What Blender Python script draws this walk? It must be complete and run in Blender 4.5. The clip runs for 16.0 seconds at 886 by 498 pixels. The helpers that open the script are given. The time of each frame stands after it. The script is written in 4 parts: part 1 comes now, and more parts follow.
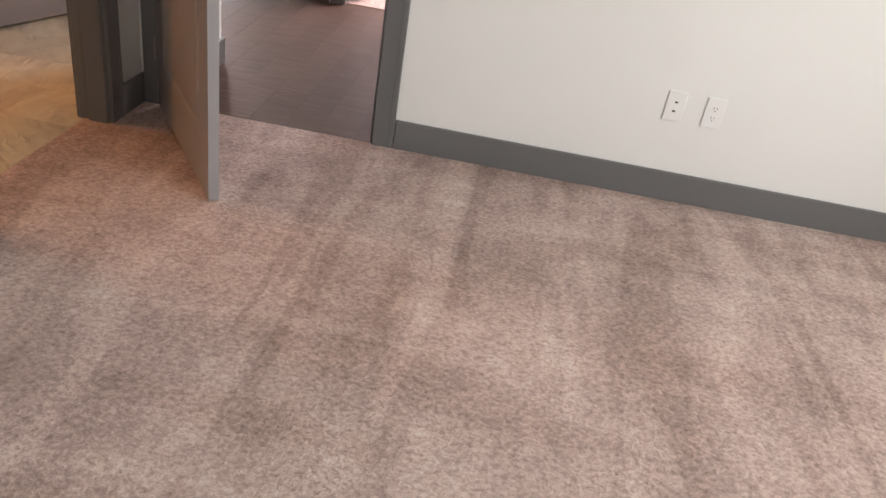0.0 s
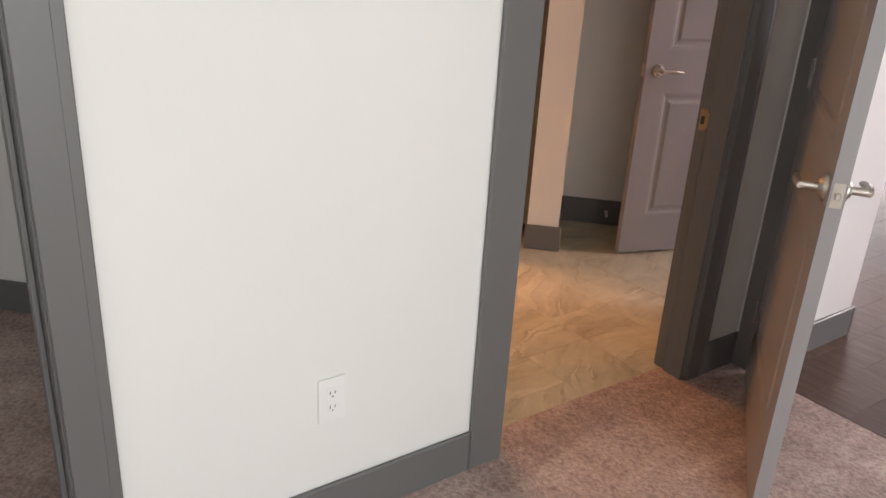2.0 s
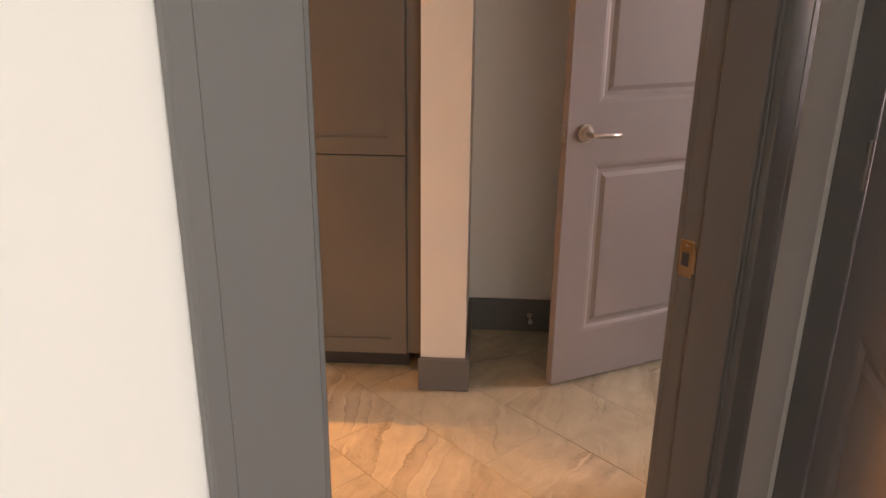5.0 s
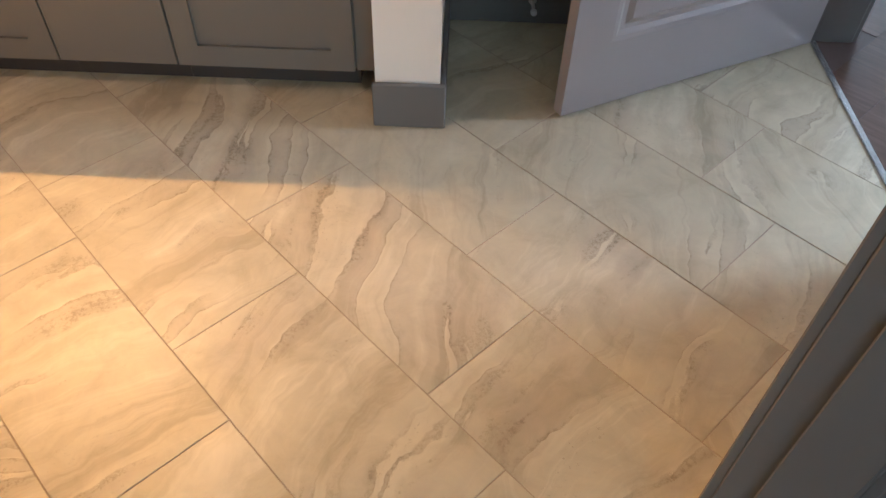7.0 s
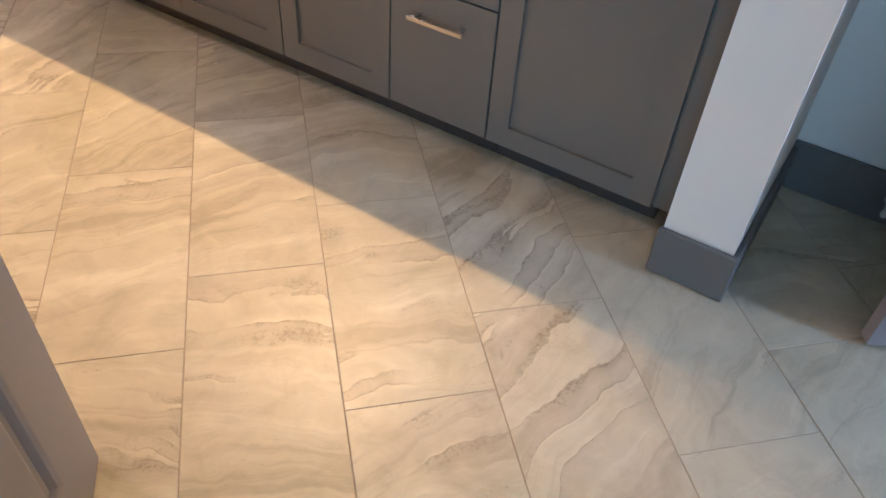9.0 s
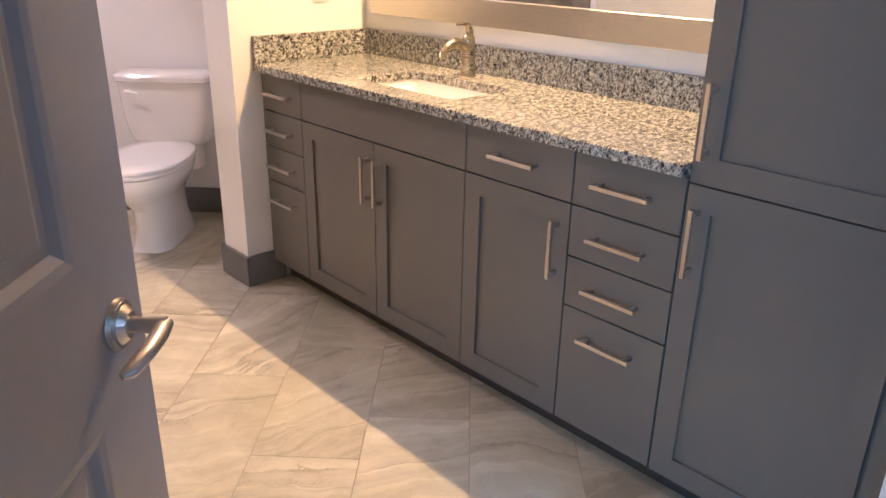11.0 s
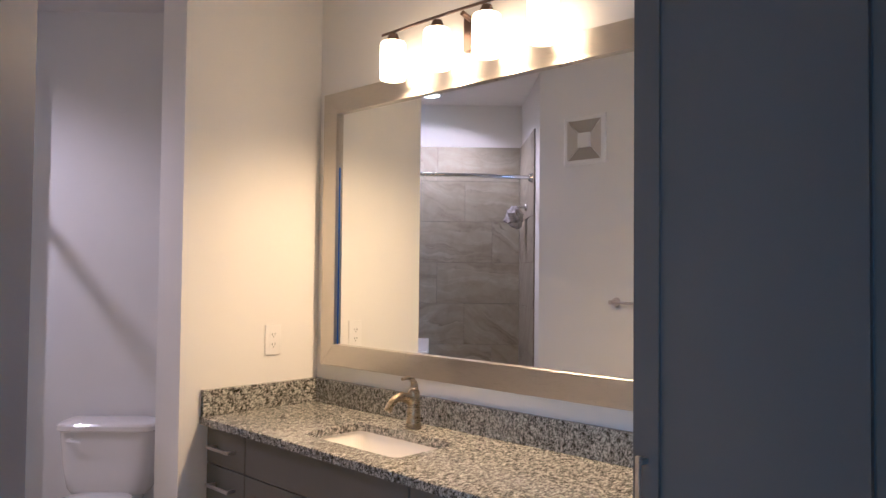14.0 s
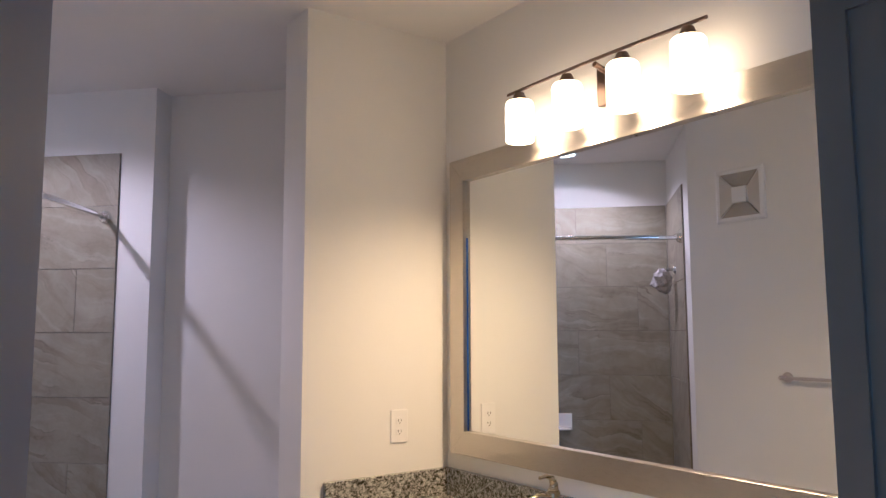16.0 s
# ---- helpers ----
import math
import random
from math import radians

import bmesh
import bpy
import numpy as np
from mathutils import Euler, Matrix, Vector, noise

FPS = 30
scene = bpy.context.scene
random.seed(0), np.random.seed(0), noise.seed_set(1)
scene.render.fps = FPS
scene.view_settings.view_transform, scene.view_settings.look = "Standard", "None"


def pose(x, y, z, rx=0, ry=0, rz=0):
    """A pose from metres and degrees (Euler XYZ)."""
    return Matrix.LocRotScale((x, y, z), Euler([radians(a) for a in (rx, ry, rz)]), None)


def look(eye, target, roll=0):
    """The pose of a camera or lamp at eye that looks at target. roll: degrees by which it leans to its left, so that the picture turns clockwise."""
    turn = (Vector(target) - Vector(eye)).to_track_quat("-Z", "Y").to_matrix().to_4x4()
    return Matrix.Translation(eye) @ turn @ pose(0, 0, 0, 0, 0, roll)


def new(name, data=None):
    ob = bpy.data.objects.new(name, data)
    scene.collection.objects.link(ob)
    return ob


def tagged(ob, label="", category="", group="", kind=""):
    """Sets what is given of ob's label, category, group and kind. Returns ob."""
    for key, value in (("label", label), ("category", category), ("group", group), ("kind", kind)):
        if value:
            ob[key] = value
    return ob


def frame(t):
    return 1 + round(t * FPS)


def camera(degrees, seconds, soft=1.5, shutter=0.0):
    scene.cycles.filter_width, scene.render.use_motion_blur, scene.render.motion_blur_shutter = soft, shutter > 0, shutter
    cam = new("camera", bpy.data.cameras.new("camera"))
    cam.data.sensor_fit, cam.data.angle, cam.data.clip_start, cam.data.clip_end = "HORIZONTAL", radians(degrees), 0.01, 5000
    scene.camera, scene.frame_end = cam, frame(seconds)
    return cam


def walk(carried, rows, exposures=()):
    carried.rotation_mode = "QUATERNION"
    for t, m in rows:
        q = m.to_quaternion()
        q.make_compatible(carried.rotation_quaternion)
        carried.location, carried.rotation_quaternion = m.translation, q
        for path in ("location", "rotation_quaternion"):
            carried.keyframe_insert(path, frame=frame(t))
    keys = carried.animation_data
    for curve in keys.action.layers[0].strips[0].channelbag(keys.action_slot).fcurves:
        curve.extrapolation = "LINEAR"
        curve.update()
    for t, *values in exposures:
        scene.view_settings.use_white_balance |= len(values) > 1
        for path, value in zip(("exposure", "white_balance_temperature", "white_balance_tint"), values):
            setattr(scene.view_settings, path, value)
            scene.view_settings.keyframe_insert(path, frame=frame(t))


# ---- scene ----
cam = camera(60.6, 16.0)
PATH = [
    (0, (-0.132, -4.163, 1.298), (1.046, -2.908, 0.28), 10.1),
    (0.5, (-0.026, -4.147, 1.321), (0.814, -2.697, 0.231), 8.9),
    (1, (0.084, -4.045, 1.345), (0.59, -2.384, 0.354), 6.6),
    (1.5, (0.152, -3.906, 1.376), (0.268, -2.086, 0.556), 4.3),
    (2, (0.202, -3.75, 1.382), (-0.084, -1.909, 0.655), 3.4),
    (2.5, (0.236, -3.577, 1.424), (-0.206, -1.727, 0.884), 1.8),
    (3, (0.216, -3.437, 1.463), (-0.230, -1.51, 1.173), 0.9),
    (3.2, (0.202, -3.387, 1.463), (-0.209, -1.442, 1.249), 0.5),
    (5.3, (0.276, -2.340, 1.361), (0.187, -0.536, 0.545), 0.7),
    (5.5, (0.285, -2.242, 1.333), (0.178, -0.492, 0.412), 1.2),
    (5.8, (0.305, -2.082, 1.314), (0.135, -0.429, 0.236), 1.3),
    (6, (0.311, -2.000, 1.308), (0.108, -0.419, 0.136), 1.2),
    (6.5, (0.304, -1.802, 1.264), (0.15, -0.358, -0.111), 0.3),
    (7, (0.245, -1.63, 1.224), (0.238, -0.286, -0.257), 2.1),
    (7.5, (0.214, -1.582, 1.201), (0.217, -0.298, -0.332), 6.2),
    (8, (0.207, -1.555, 1.205), (0.001, -0.258, -0.303), 6.0),
    (8.5, (0.255, -1.489, 1.196), (-0.234, -0.196, -0.249), 4.6),
    (9, (0.281, -1.441, 1.218), (-0.449, -0.185, -0.157), 4.3),
    (9.5, (0.302, -1.429, 1.231), (-0.677, -0.216, -0.022), 2.4),
    (9.8, (0.309, -1.459, 1.238), (-0.782, -0.233, 0.095), 2.5),
    (10, (0.313, -1.441, 1.24), (-0.853, -0.219, 0.168), 1.9),
    (10.2, (0.313, -1.446, 1.248), (-0.905, -0.212, 0.251), 1.9),
    (12.3, (0.358, -1.449, 1.349), (-1.076, -0.143, 0.952), -0.1),
    (12.5, (0.359, -1.456, 1.349), (-1.076, -0.133, 1.017), 0.1),
    (13, (0.371, -1.447, 1.369), (-1.071, -0.103, 1.178), -0.5),
    (13.5, (0.380, -1.444, 1.384), (-1.045, -0.071, 1.325), -0.1),
    (14, (0.375, -1.429, 1.421), (-1.006, -0.011, 1.480), 0.6),
    (14.5, (0.399, -1.430, 1.447), (-0.955, 0.001, 1.647), 1.7),
    (15, (0.376, -1.430, 1.468), (-1.011, -0.036, 1.741), 1.85),
    (15.5, (0.303, -1.359, 1.480), (-1.167, -0.048, 1.744), 0.85),
    (16, (0.204, -1.232, 1.491), (-1.407, -0.100, 1.704), -0.2),
]
EXPO = [
    (0, -0.22, 7100, 12), (1.2, -0.14, 6900, 11), (3.2, -0.22, 6900, 12), (5.3, 0.15, 8300, 17), (5.5, 0.42, 11000, 26), (6.0, 0.25, 9800, 23), (6.5, 0.2, 6600, 4),
    (7.0, 0.26, 5000, -9), (7.5, 0.22, 4650, -10), (8.5, 0.1, 4250, -11), (10.0, 0.3, 3900, -10), (12.3, -0.1, 3800, -1), (14.0, -0.72, 3500, -6), (15.0, -0.85, 3450, -7), (16.0, -0.92, 3450, -7),
]
walk(cam, [(t, look(eye, target, roll)) for t, eye, target, roll in PATH], EXPO)

# ---- world and light ----
TURN = pose(0, 0, 0, 0, 0, 45)      # the bedroom, hall and shower stand at 45 degrees to the vanity
ID = pose(0, 0, 0)
R2 = math.sqrt(0.5)
H = 2.66                            # ceiling height


def sw(s, w):
    """From the turned grid to x, y."""
    return ((s - w) * R2, (s + w) * R2)


def set_world():
    world = bpy.data.worlds.new("world")
    scene.world = world
    world.use_nodes = True
    nt = world.node_tree
    sky = nt.nodes.new("ShaderNodeTexSky")
    sky.sky_type = "NISHITA"
    sky.sun_disc = False
    sky.sun_elevation = radians(42)
    sky.sun_rotation = radians(60)
    nt.links.new(sky.outputs[0], nt.nodes["Background"].inputs[0])
    nt.nodes["Background"].inputs[1].default_value = 0.12


def area(name, m, sx, sy, power, colour):
    data = bpy.data.lights.new(name, "AREA")
    data.shape, data.size, data.size_y, data.energy, data.color = "RECTANGLE", sx, sy, power, colour
    ob = new(name, data)
    ob.matrix_basis = m
    return ob


set_world()
sun = new("sun", bpy.data.lights.new("sun", "SUN"))
sun.data.energy, sun.data.angle, sun.data.color = 2.0, radians(0.5), (1.0, 0.95, 0.88)
sun.matrix_basis = look((0, 0, 10), (3.0, 9.0, 0))

x, y = sw(-2.6, -5.52)
area("window_light_bedroom", look((x, y, 1.5), (*sw(-2.6, 0), 1.3)), 2.6, 1.7, 112, (0.85, 0.90, 0.94))
area("window_light_living", look((4.2, 7.2, 1.6), (3.2, 2.0, 0.6)), 3.2, 1.8, 370, (0.95, 0.90, 0.97))
x, y = sw(3.5, -2.75)
area("window_light_side_room", look((x, y, 1.5), (*sw(0.88, -0.95), 0.3)), 1.6, 1.7, 275, (0.97, 0.87, 0.97))
x, y = sw(-3.25, 1.47)
recess_lamp = new("recess_lamp", bpy.data.lights.new("recess_lamp", "SPOT"))
recess_lamp.data.energy, recess_lamp.data.color = 135, (1.0, 0.50, 0.34)
recess_lamp.data.spot_size, recess_lamp.data.spot_blend, recess_lamp.data.shadow_soft_size = radians(150), 0.5, 0.04
recess_lamp.matrix_basis = look((x, y, H - 0.03), (x, y, 0))
SHADE_GLOW = 18
SHADE_COLOUR = (1.0, 0.43, 0.135)
for i in range(4):      # the bulbs' light through the open lower ends of the shades
    bulb = new("vanity_bulb", bpy.data.lights.new("vanity_bulb", "SPOT"))
    bulb.data.energy, bulb.data.color, bulb.data.shadow_soft_size = 60, (1.0, 0.41, 0.115), 0.014
    bulb.data.spot_size, bulb.data.spot_blend = radians(162), 1.0
    px = -1.333 - 0.337 + i * 0.2247
    bulb.matrix_basis = look((px, 0.40, 2.106), (px, 0.3999, 0))


# ---- materials ----
class Mat:
    """A small node builder."""

    def __init__(self, name, rough=0.5, metal=0.0, spec=0.5):
        self.m = bpy.data.materials.new(name)
        self.m.use_nodes = True
        self.nt = self.m.node_tree
        self.b = self.nt.nodes["Principled BSDF"]
        self.b.inputs["Roughness"].default_value = rough
        self.b.inputs["Metallic"].default_value = metal
        self.b.inputs["Specular IOR Level"].default_value = spec
        self.tc = self.nt.nodes.new("ShaderNodeTexCoord")

    def node(self, kind, **values):
        n = self.nt.nodes.new(kind)
        for k, v in values.items():
            n.inputs[k.replace("_", " ")].default_value = v
        return n

    def link(self, a, b):
        self.nt.links.new(a, b)

    def mapped(self, scale=(1, 1, 1), rand=False, rot=(0, 0, 0)):
        mp = self.nt.nodes.new("ShaderNodeMapping")
        mp.inputs["Scale"].default_value = scale
        mp.inputs["Rotation"].default_value = rot
        self.link(self.tc.outputs["Object"], mp.inputs["Vector"])
        if rand:
            oi = self.nt.nodes.new("ShaderNodeObjectInfo")
            mul = self.nt.nodes.new("ShaderNodeVectorMath")
            mul.operation = "SCALE"
            mul.inputs[0].default_value = (37.0, 53.0, 29.0)
            self.link(oi.outputs["Random"], mul.inputs["Scale"])
            self.link(mul.outputs[0], mp.inputs["Location"])
        return mp.outputs[0]

    def noise(self, vec, scale, detail=4, rough=0.55, dist=0.0):
        n = self.node("ShaderNodeTexNoise", Scale=scale, Detail=detail, Roughness=rough, Distortion=dist)
        self.link(vec, n.inputs["Vector"])
        return n.outputs["Fac"]

    def ramp(self, fac, stops):
        r = self.nt.nodes.new("ShaderNodeValToRGB")
        while len(r.color_ramp.elements) < len(stops):
            r.color_ramp.elements.new(0.5)
        for e, (p, c) in zip(r.color_ramp.elements, stops):
            e.position, e.color = p, (*c, 1) if len(c) == 3 else c
        self.link(fac, r.inputs[0])
        return r.outputs[0]

    def mix(self, fac, a, b, mode="MIX"):
        n = self.nt.nodes.new("ShaderNodeMix")
        n.data_type, n.blend_type = "RGBA", mode
        for v, s in ((fac, n.inputs[0]), (a, n.inputs[6]), (b, n.inputs[7])):
            if isinstance(v, (int, float)):
                s.default_value = v
            elif isinstance(v, tuple):
                s.default_value = (*v, 1)
            else:
                self.link(v, s)
        return n.outputs[2]

    def math(self, op, a, b=0.0):
        n = self.nt.nodes.new("ShaderNodeMath")
        n.operation = op
        for v, s in ((a, n.inputs[0]), (b, n.inputs[1])):
            if isinstance(v, (int, float)):
                s.default_value = v
            else:
                self.link(v, s)
        return n.outputs[0]

    def colour(self, c):
        if isinstance(c, tuple):
            self.b.inputs["Base Color"].default_value = (*c, 1)
        else:
            self.link(c, self.b.inputs["Base Color"])

    def bump(self, h, strength=0.2, dist=0.002):
        n = self.node("ShaderNodeBump", Strength=strength, Distance=dist)
        self.link(h, n.inputs["Height"])
        self.link(n.outputs[0], self.b.inputs["Normal"])


def painted(name, c, rough=0.5, var=0.06, bump=0.12, scale=180.0, dist=0.001):
    k = Mat(name, rough)
    v = k.mapped()
    big = k.noise(v, 1.3, 3)
    fine = k.noise(v, scale, 3)
    lo, hi = tuple(x * (1 - var) for x in c), tuple(min(1, x * (1 + var)) for x in c)
    k.colour(k.ramp(big, [(0.3, lo), (0.7, hi)]))
    rr = k.math("MULTIPLY_ADD", big, 0.12)
    rr.node.inputs[2].default_value = rough - 0.06
    k.link(rr, k.b.inputs["Roughness"])
    k.bump(fine, bump, dist)
    return k.m


def make_carpet():
    """Cut pile with tufts, clumps pressed flat here and there, and soft vacuum tracks."""
    k = Mat("carpet_pile", 1.0, spec=0.1)
    v = k.mapped()
    fine = k.noise(v, 120, 3, 0.7)
    tuft = k.noise(k.mapped((1.0, 0.8, 1), rot=(0, 0, 0.5)), 80, 4, 0.66, 0.2)
    patch = k.noise(v, 8.5, 4, 0.6, 0.8)
    wide = k.noise(v, 2.6, 3, 0.5, 0.6)
    track = k.noise(k.mapped((0.42, 2.4, 1), rot=(0, 0, 0.35)), 1.9, 2, 0.45, 1.2)
    arc = k.noise(k.mapped((1.9, 0.40, 1), rot=(0, 0, -0.3)), 1.5, 2, 0.45, 1.6)
    c = k.ramp(tuft, [(0.30, (0.33, 0.243, 0.212)), (0.50, (0.50, 0.38, 0.34)), (0.70, (0.645, 0.51, 0.465))])
    c = k.mix(0.45, c, k.ramp(fine, [(0.32, (0.36, 0.36, 0.36)), (0.68, (0.64, 0.64, 0.64))]), "OVERLAY")
    c = k.mix(0.9, c, k.ramp(patch, [(0.32, (0.46, 0.457, 0.455)), (0.5, (0.5, 0.5, 0.5)), (0.68, (0.54, 0.54, 0.54))]), "OVERLAY")
    c = k.mix(0.9, c, k.ramp(wide, [(0.35, (0.445, 0.445, 0.45)), (0.65, (0.545, 0.54, 0.54))]), "OVERLAY")
    c = k.mix(0.8, c, k.ramp(track, [(0.38, (0.40, 0.395, 0.39)), (0.46, (0.51, 0.51, 0.51)), (0.56, (0.52, 0.52, 0.52)), (0.62, (0.62, 0.62, 0.62))]), "OVERLAY")
    c = k.mix(0.8, c, k.ramp(arc, [(0.42, (0.44, 0.435, 0.43)), (0.46, (0.50, 0.50, 0.50)), (0.58, (0.51, 0.51, 0.51)), (0.61, (0.57, 0.57, 0.57))]), "OVERLAY")
    k.colour(c)
    k.bump(k.math("ADD", k.math("MULTIPLY", fine, 0.5), k.math("ADD", tuft, k.math("MULTIPLY", patch, 0.8))), 0.8, 0.010)
    return k.m


def make_tile(name, tint=1.0, rough=0.32, contrast=1.0):
    """Printed travertine: pale ground, drifting bands that end in a ragged crust on one side, small pits."""
    k = Mat(name, rough)
    v = k.mapped((1, 1, 1), rand=True)
    oi = k.nt.nodes.new("ShaderNodeObjectInfo")     # each print runs its own way
    swing = k.nt.nodes.new("ShaderNodeCombineXYZ")
    k.link(k.math("SUBTRACT", k.math("MULTIPLY", k.math("FRACT", k.math("MULTIPLY", oi.outputs["Random"], 7.3)), 1.25), 1.0), swing.inputs[2])
    k.link(swing.outputs[0], v.node.inputs["Rotation"])
    cmb = k.nt.nodes.new("ShaderNodeCombineXYZ")
    k.link(k.math("MULTIPLY", k.noise(v, 3.0, 3, 0.5), 0.3), cmb.inputs[0])
    k.link(k.math("MULTIPLY", k.noise(v, 2.6, 4, 0.55), 0.8), cmb.inputs[1])
    add = k.nt.nodes.new("ShaderNodeVectorMath")
    add.operation = "MULTIPLY_ADD"
    k.link(v, add.inputs[0])
    add.inputs[1].default_value = (0.8, 3.4, 3.4)
    k.link(cmb.outputs[0], add.inputs[2])
    flow = add.outputs[0]
    long_flow = k.nt.nodes.new("ShaderNodeVectorMath")
    long_flow.operation = "MULTIPLY"
    k.link(flow, long_flow.inputs[0])
    long_flow.inputs[1].default_value = (0.55, 1.7, 1.7)
    field = k.noise(long_flow.outputs[0], 1.0, 4, 0.50, 0.2)
    ragged = k.math("ADD", field, k.math("MULTIPLY", k.noise(v, 30, 6, 0.8), 0.045))
    step = k.math("FRACT", k.math("MULTIPLY", ragged, 6.0))
    t = tint
    pale, ground, warm = (0.66 * t, 0.63 * t, 0.50 * t), (0.545 * t, 0.515 * t, 0.39 * t), (0.425 * t, 0.388 * t, 0.285 * t)
    soft = k.ramp(k.noise(long_flow.outputs[0], 1.35, 8, 0.64, 0.5), [(0.38, warm), (0.46, ground), (0.53, ground), (0.62, pale)])
    band = k.ramp(step, [(0.0, ground), (0.03, (0.29 * t, 0.25 * t, 0.19 * t)), (0.075, (0.37 * t, 0.33 * t, 0.255 * t)), (0.13, (0.42 * t, 0.38 * t, 0.30 * t)),
                         (0.30, (0.48 * t, 0.44 * t, 0.35 * t)), (0.60, ground), (0.93, pale)])
    where = k.ramp(k.noise(v, 3.6, 3, 0.55), [(0.46, (0.0, 0.0, 0.0)), (0.62, (0.60 * contrast,) * 3)])
    c = k.mix(where, soft, band)
    cloud = k.ramp(k.noise(v, 9.0, 7, 0.66, 0.6), [(0.3, (0.78, 0.77, 0.73)), (0.5, (0.97, 0.965, 0.95)), (0.7, (1.10, 1.095, 1.08))])
    c = k.mix(0.8, c, cloud, "MULTIPLY")
    pits = k.ramp(k.noise(v, 95, 4, 0.75), [(0.33, (0.45, 0.42, 0.39)), (0.40, (1, 1, 1))])
    pit_where = k.ramp(k.noise(flow, 2.6, 4, 0.6), [(0.54, (0, 0, 0)), (0.66, (0.55 * contrast,) * 3)])
    c = k.mix(pit_where, c, k.mix(1.0, c, pits, "MULTIPLY"))
    edge = k.math("MULTIPLY", k.ramp(step, [(0.0, (0, 0, 0)), (0.02, (1, 1, 1)), (0.10, (0.8, 0.8, 0.8)), (0.16, (0, 0, 0))]), where)
    grit = k.ramp(k.noise(v, 120, 3, 0.7), [(0.40, (0.50, 0.46, 0.40)), (0.52, (1.02, 1.01, 1.0))])
    k.colour(k.mix(edge, c, k.mix(1.0, c, grit, "MULTIPLY")))
    k.link(k.ramp(field, [(0.3, (rough + 0.10,) * 3), (0.7, (rough - 0.02,) * 3)]), k.b.inputs["Roughness"])
    k.bump(k.math("ADD", k.math("MULTIPLY", k.math("MULTIPLY", step, where), 0.2), k.math("MULTIPLY", k.noise(v, 60, 3), 0.15)), 0.18, 0.002)
    return k.m


def make_granite():
    k = Mat("granite", 0.12)
    v = k.mapped((1.1, 0.7, 0.9), rot=(0.5, 0.6, 0.4))
    w = k.noise(v, 30, 3)
    vo = k.nt.nodes.new("ShaderNodeTexVoronoi")
    vo.inputs["Scale"].default_value = 300
    k.link(k.mix(0.03, v, w), vo.inputs["Vector"])
    sep = k.nt.nodes.new("ShaderNodeSeparateColor")
    k.link(vo.outputs["Color"], sep.inputs[0])
    n = k.noise(v, 78, 4, 0.7)
    f = k.math("ADD", k.math("MULTIPLY", sep.outputs[0], 0.34), k.math("MULTIPLY", n, 1.0))
    c = k.ramp(f, [(0.46, (0.015, 0.015, 0.015)), (0.55, (0.06, 0.06, 0.055)), (0.63, (0.20, 0.20, 0.18)),
                   (0.74, (0.38, 0.385, 0.345)), (0.88, (0.62, 0.63, 0.57))])
    k.colour(c)
    k.bump(n, 0.03, 0.0005)
    return k.m


def make_wood_floor():
    k = Mat("dark_plank", 0.55, spec=0.25)
    v = k.mapped((9, 0.9, 1), rand=True)
    g = k.noise(v, 5, 8, 0.65, 0.4)
    c = k.ramp(g, [(0.3, (0.066, 0.037, 0.026)), (0.55, (0.098, 0.056, 0.040)), (0.75, (0.135, 0.082, 0.062))])
    oi = k.nt.nodes.new("ShaderNodeObjectInfo")
    c = k.mix(0.5, c, k.ramp(oi.outputs["Random"], [(0, (0.75, 0.75, 0.75)), (1, (1.1, 1.1, 1.1))]), "MULTIPLY")
    k.colour(c)
    k.bump(g, 0.2, 0.001)
    return k.m


def metal(name, c, rough=0.3, brushed=(1, 1, 60), relief=0.04):
    k = Mat(name, rough, 1.0)
    g = k.noise(k.mapped(brushed), 22, 4, 0.7)
    k.colour(k.ramp(g, [(0.3, tuple(x * 0.9 for x in c)), (0.7, c)]))
    k.link(k.ramp(g, [(0.3, (rough - 0.05,) * 3), (0.7, (rough + 0.08,) * 3)]), k.b.inputs["Roughness"])
    k.bump(g, relief, 0.0003)
    return k.m


def plain(name, c, rough=0.4, metallic=0.0, glow=0.0, glow_colour=None):
    k = Mat(name, rough, metallic)
    k.colour(c)
    if glow:
        k.b.inputs["Emission Color"].default_value = (*(glow_colour or c), 1)
        k.b.inputs["Emission Strength"].default_value = glow
    return k.m


WALL = painted("white_wall_paint", (0.83, 0.83, 0.81), 0.75, 0.015, 0.16, 130)
CEIL = painted("ceiling_paint", (0.80, 0.79, 0.77), 0.85, 0.015, 0.2, 110)
TRIM = painted("grey_trim_paint", (0.150, 0.150, 0.150), 0.42, 0.04, 0.08, 90)
DOORP = painted("grey_door_paint", (0.305, 0.292, 0.298), 0.38, 0.03, 0.10, 240)
CAB = painted("grey_cabinet_paint", (0.146, 0.141, 0.126), 0.34, 0.03, 0.05, 200)
CABIN = plain("cabinet_gap_dark", (0.02, 0.019, 0.018), 0.8)
CARPET = make_carpet()
TILE = make_tile("stone_tile", 0.97, 0.34, 1.0)
TILEW = make_tile("wall_tile", 0.56, 0.35, 1.0)
GROUT = painted("grout", (0.40, 0.345, 0.27), 0.9, 0.08, 0.3, 300)
GROUTW = painted("wall_grout", (0.21, 0.19, 0.165), 0.9, 0.08, 0.3, 300)
GRANITE = make_granite()
WOOD = make_wood_floor()
GAP = plain("plank_gap", (0.085, 0.058, 0.052), 0.8)
NICKEL = metal("brushed_nickel", (0.62, 0.58, 0.53), 0.30)
FRAMEM = metal("mirror_frame_nickel", (0.60, 0.57, 0.50), 0.30, (1.5, 1.5, 70), 0.012)
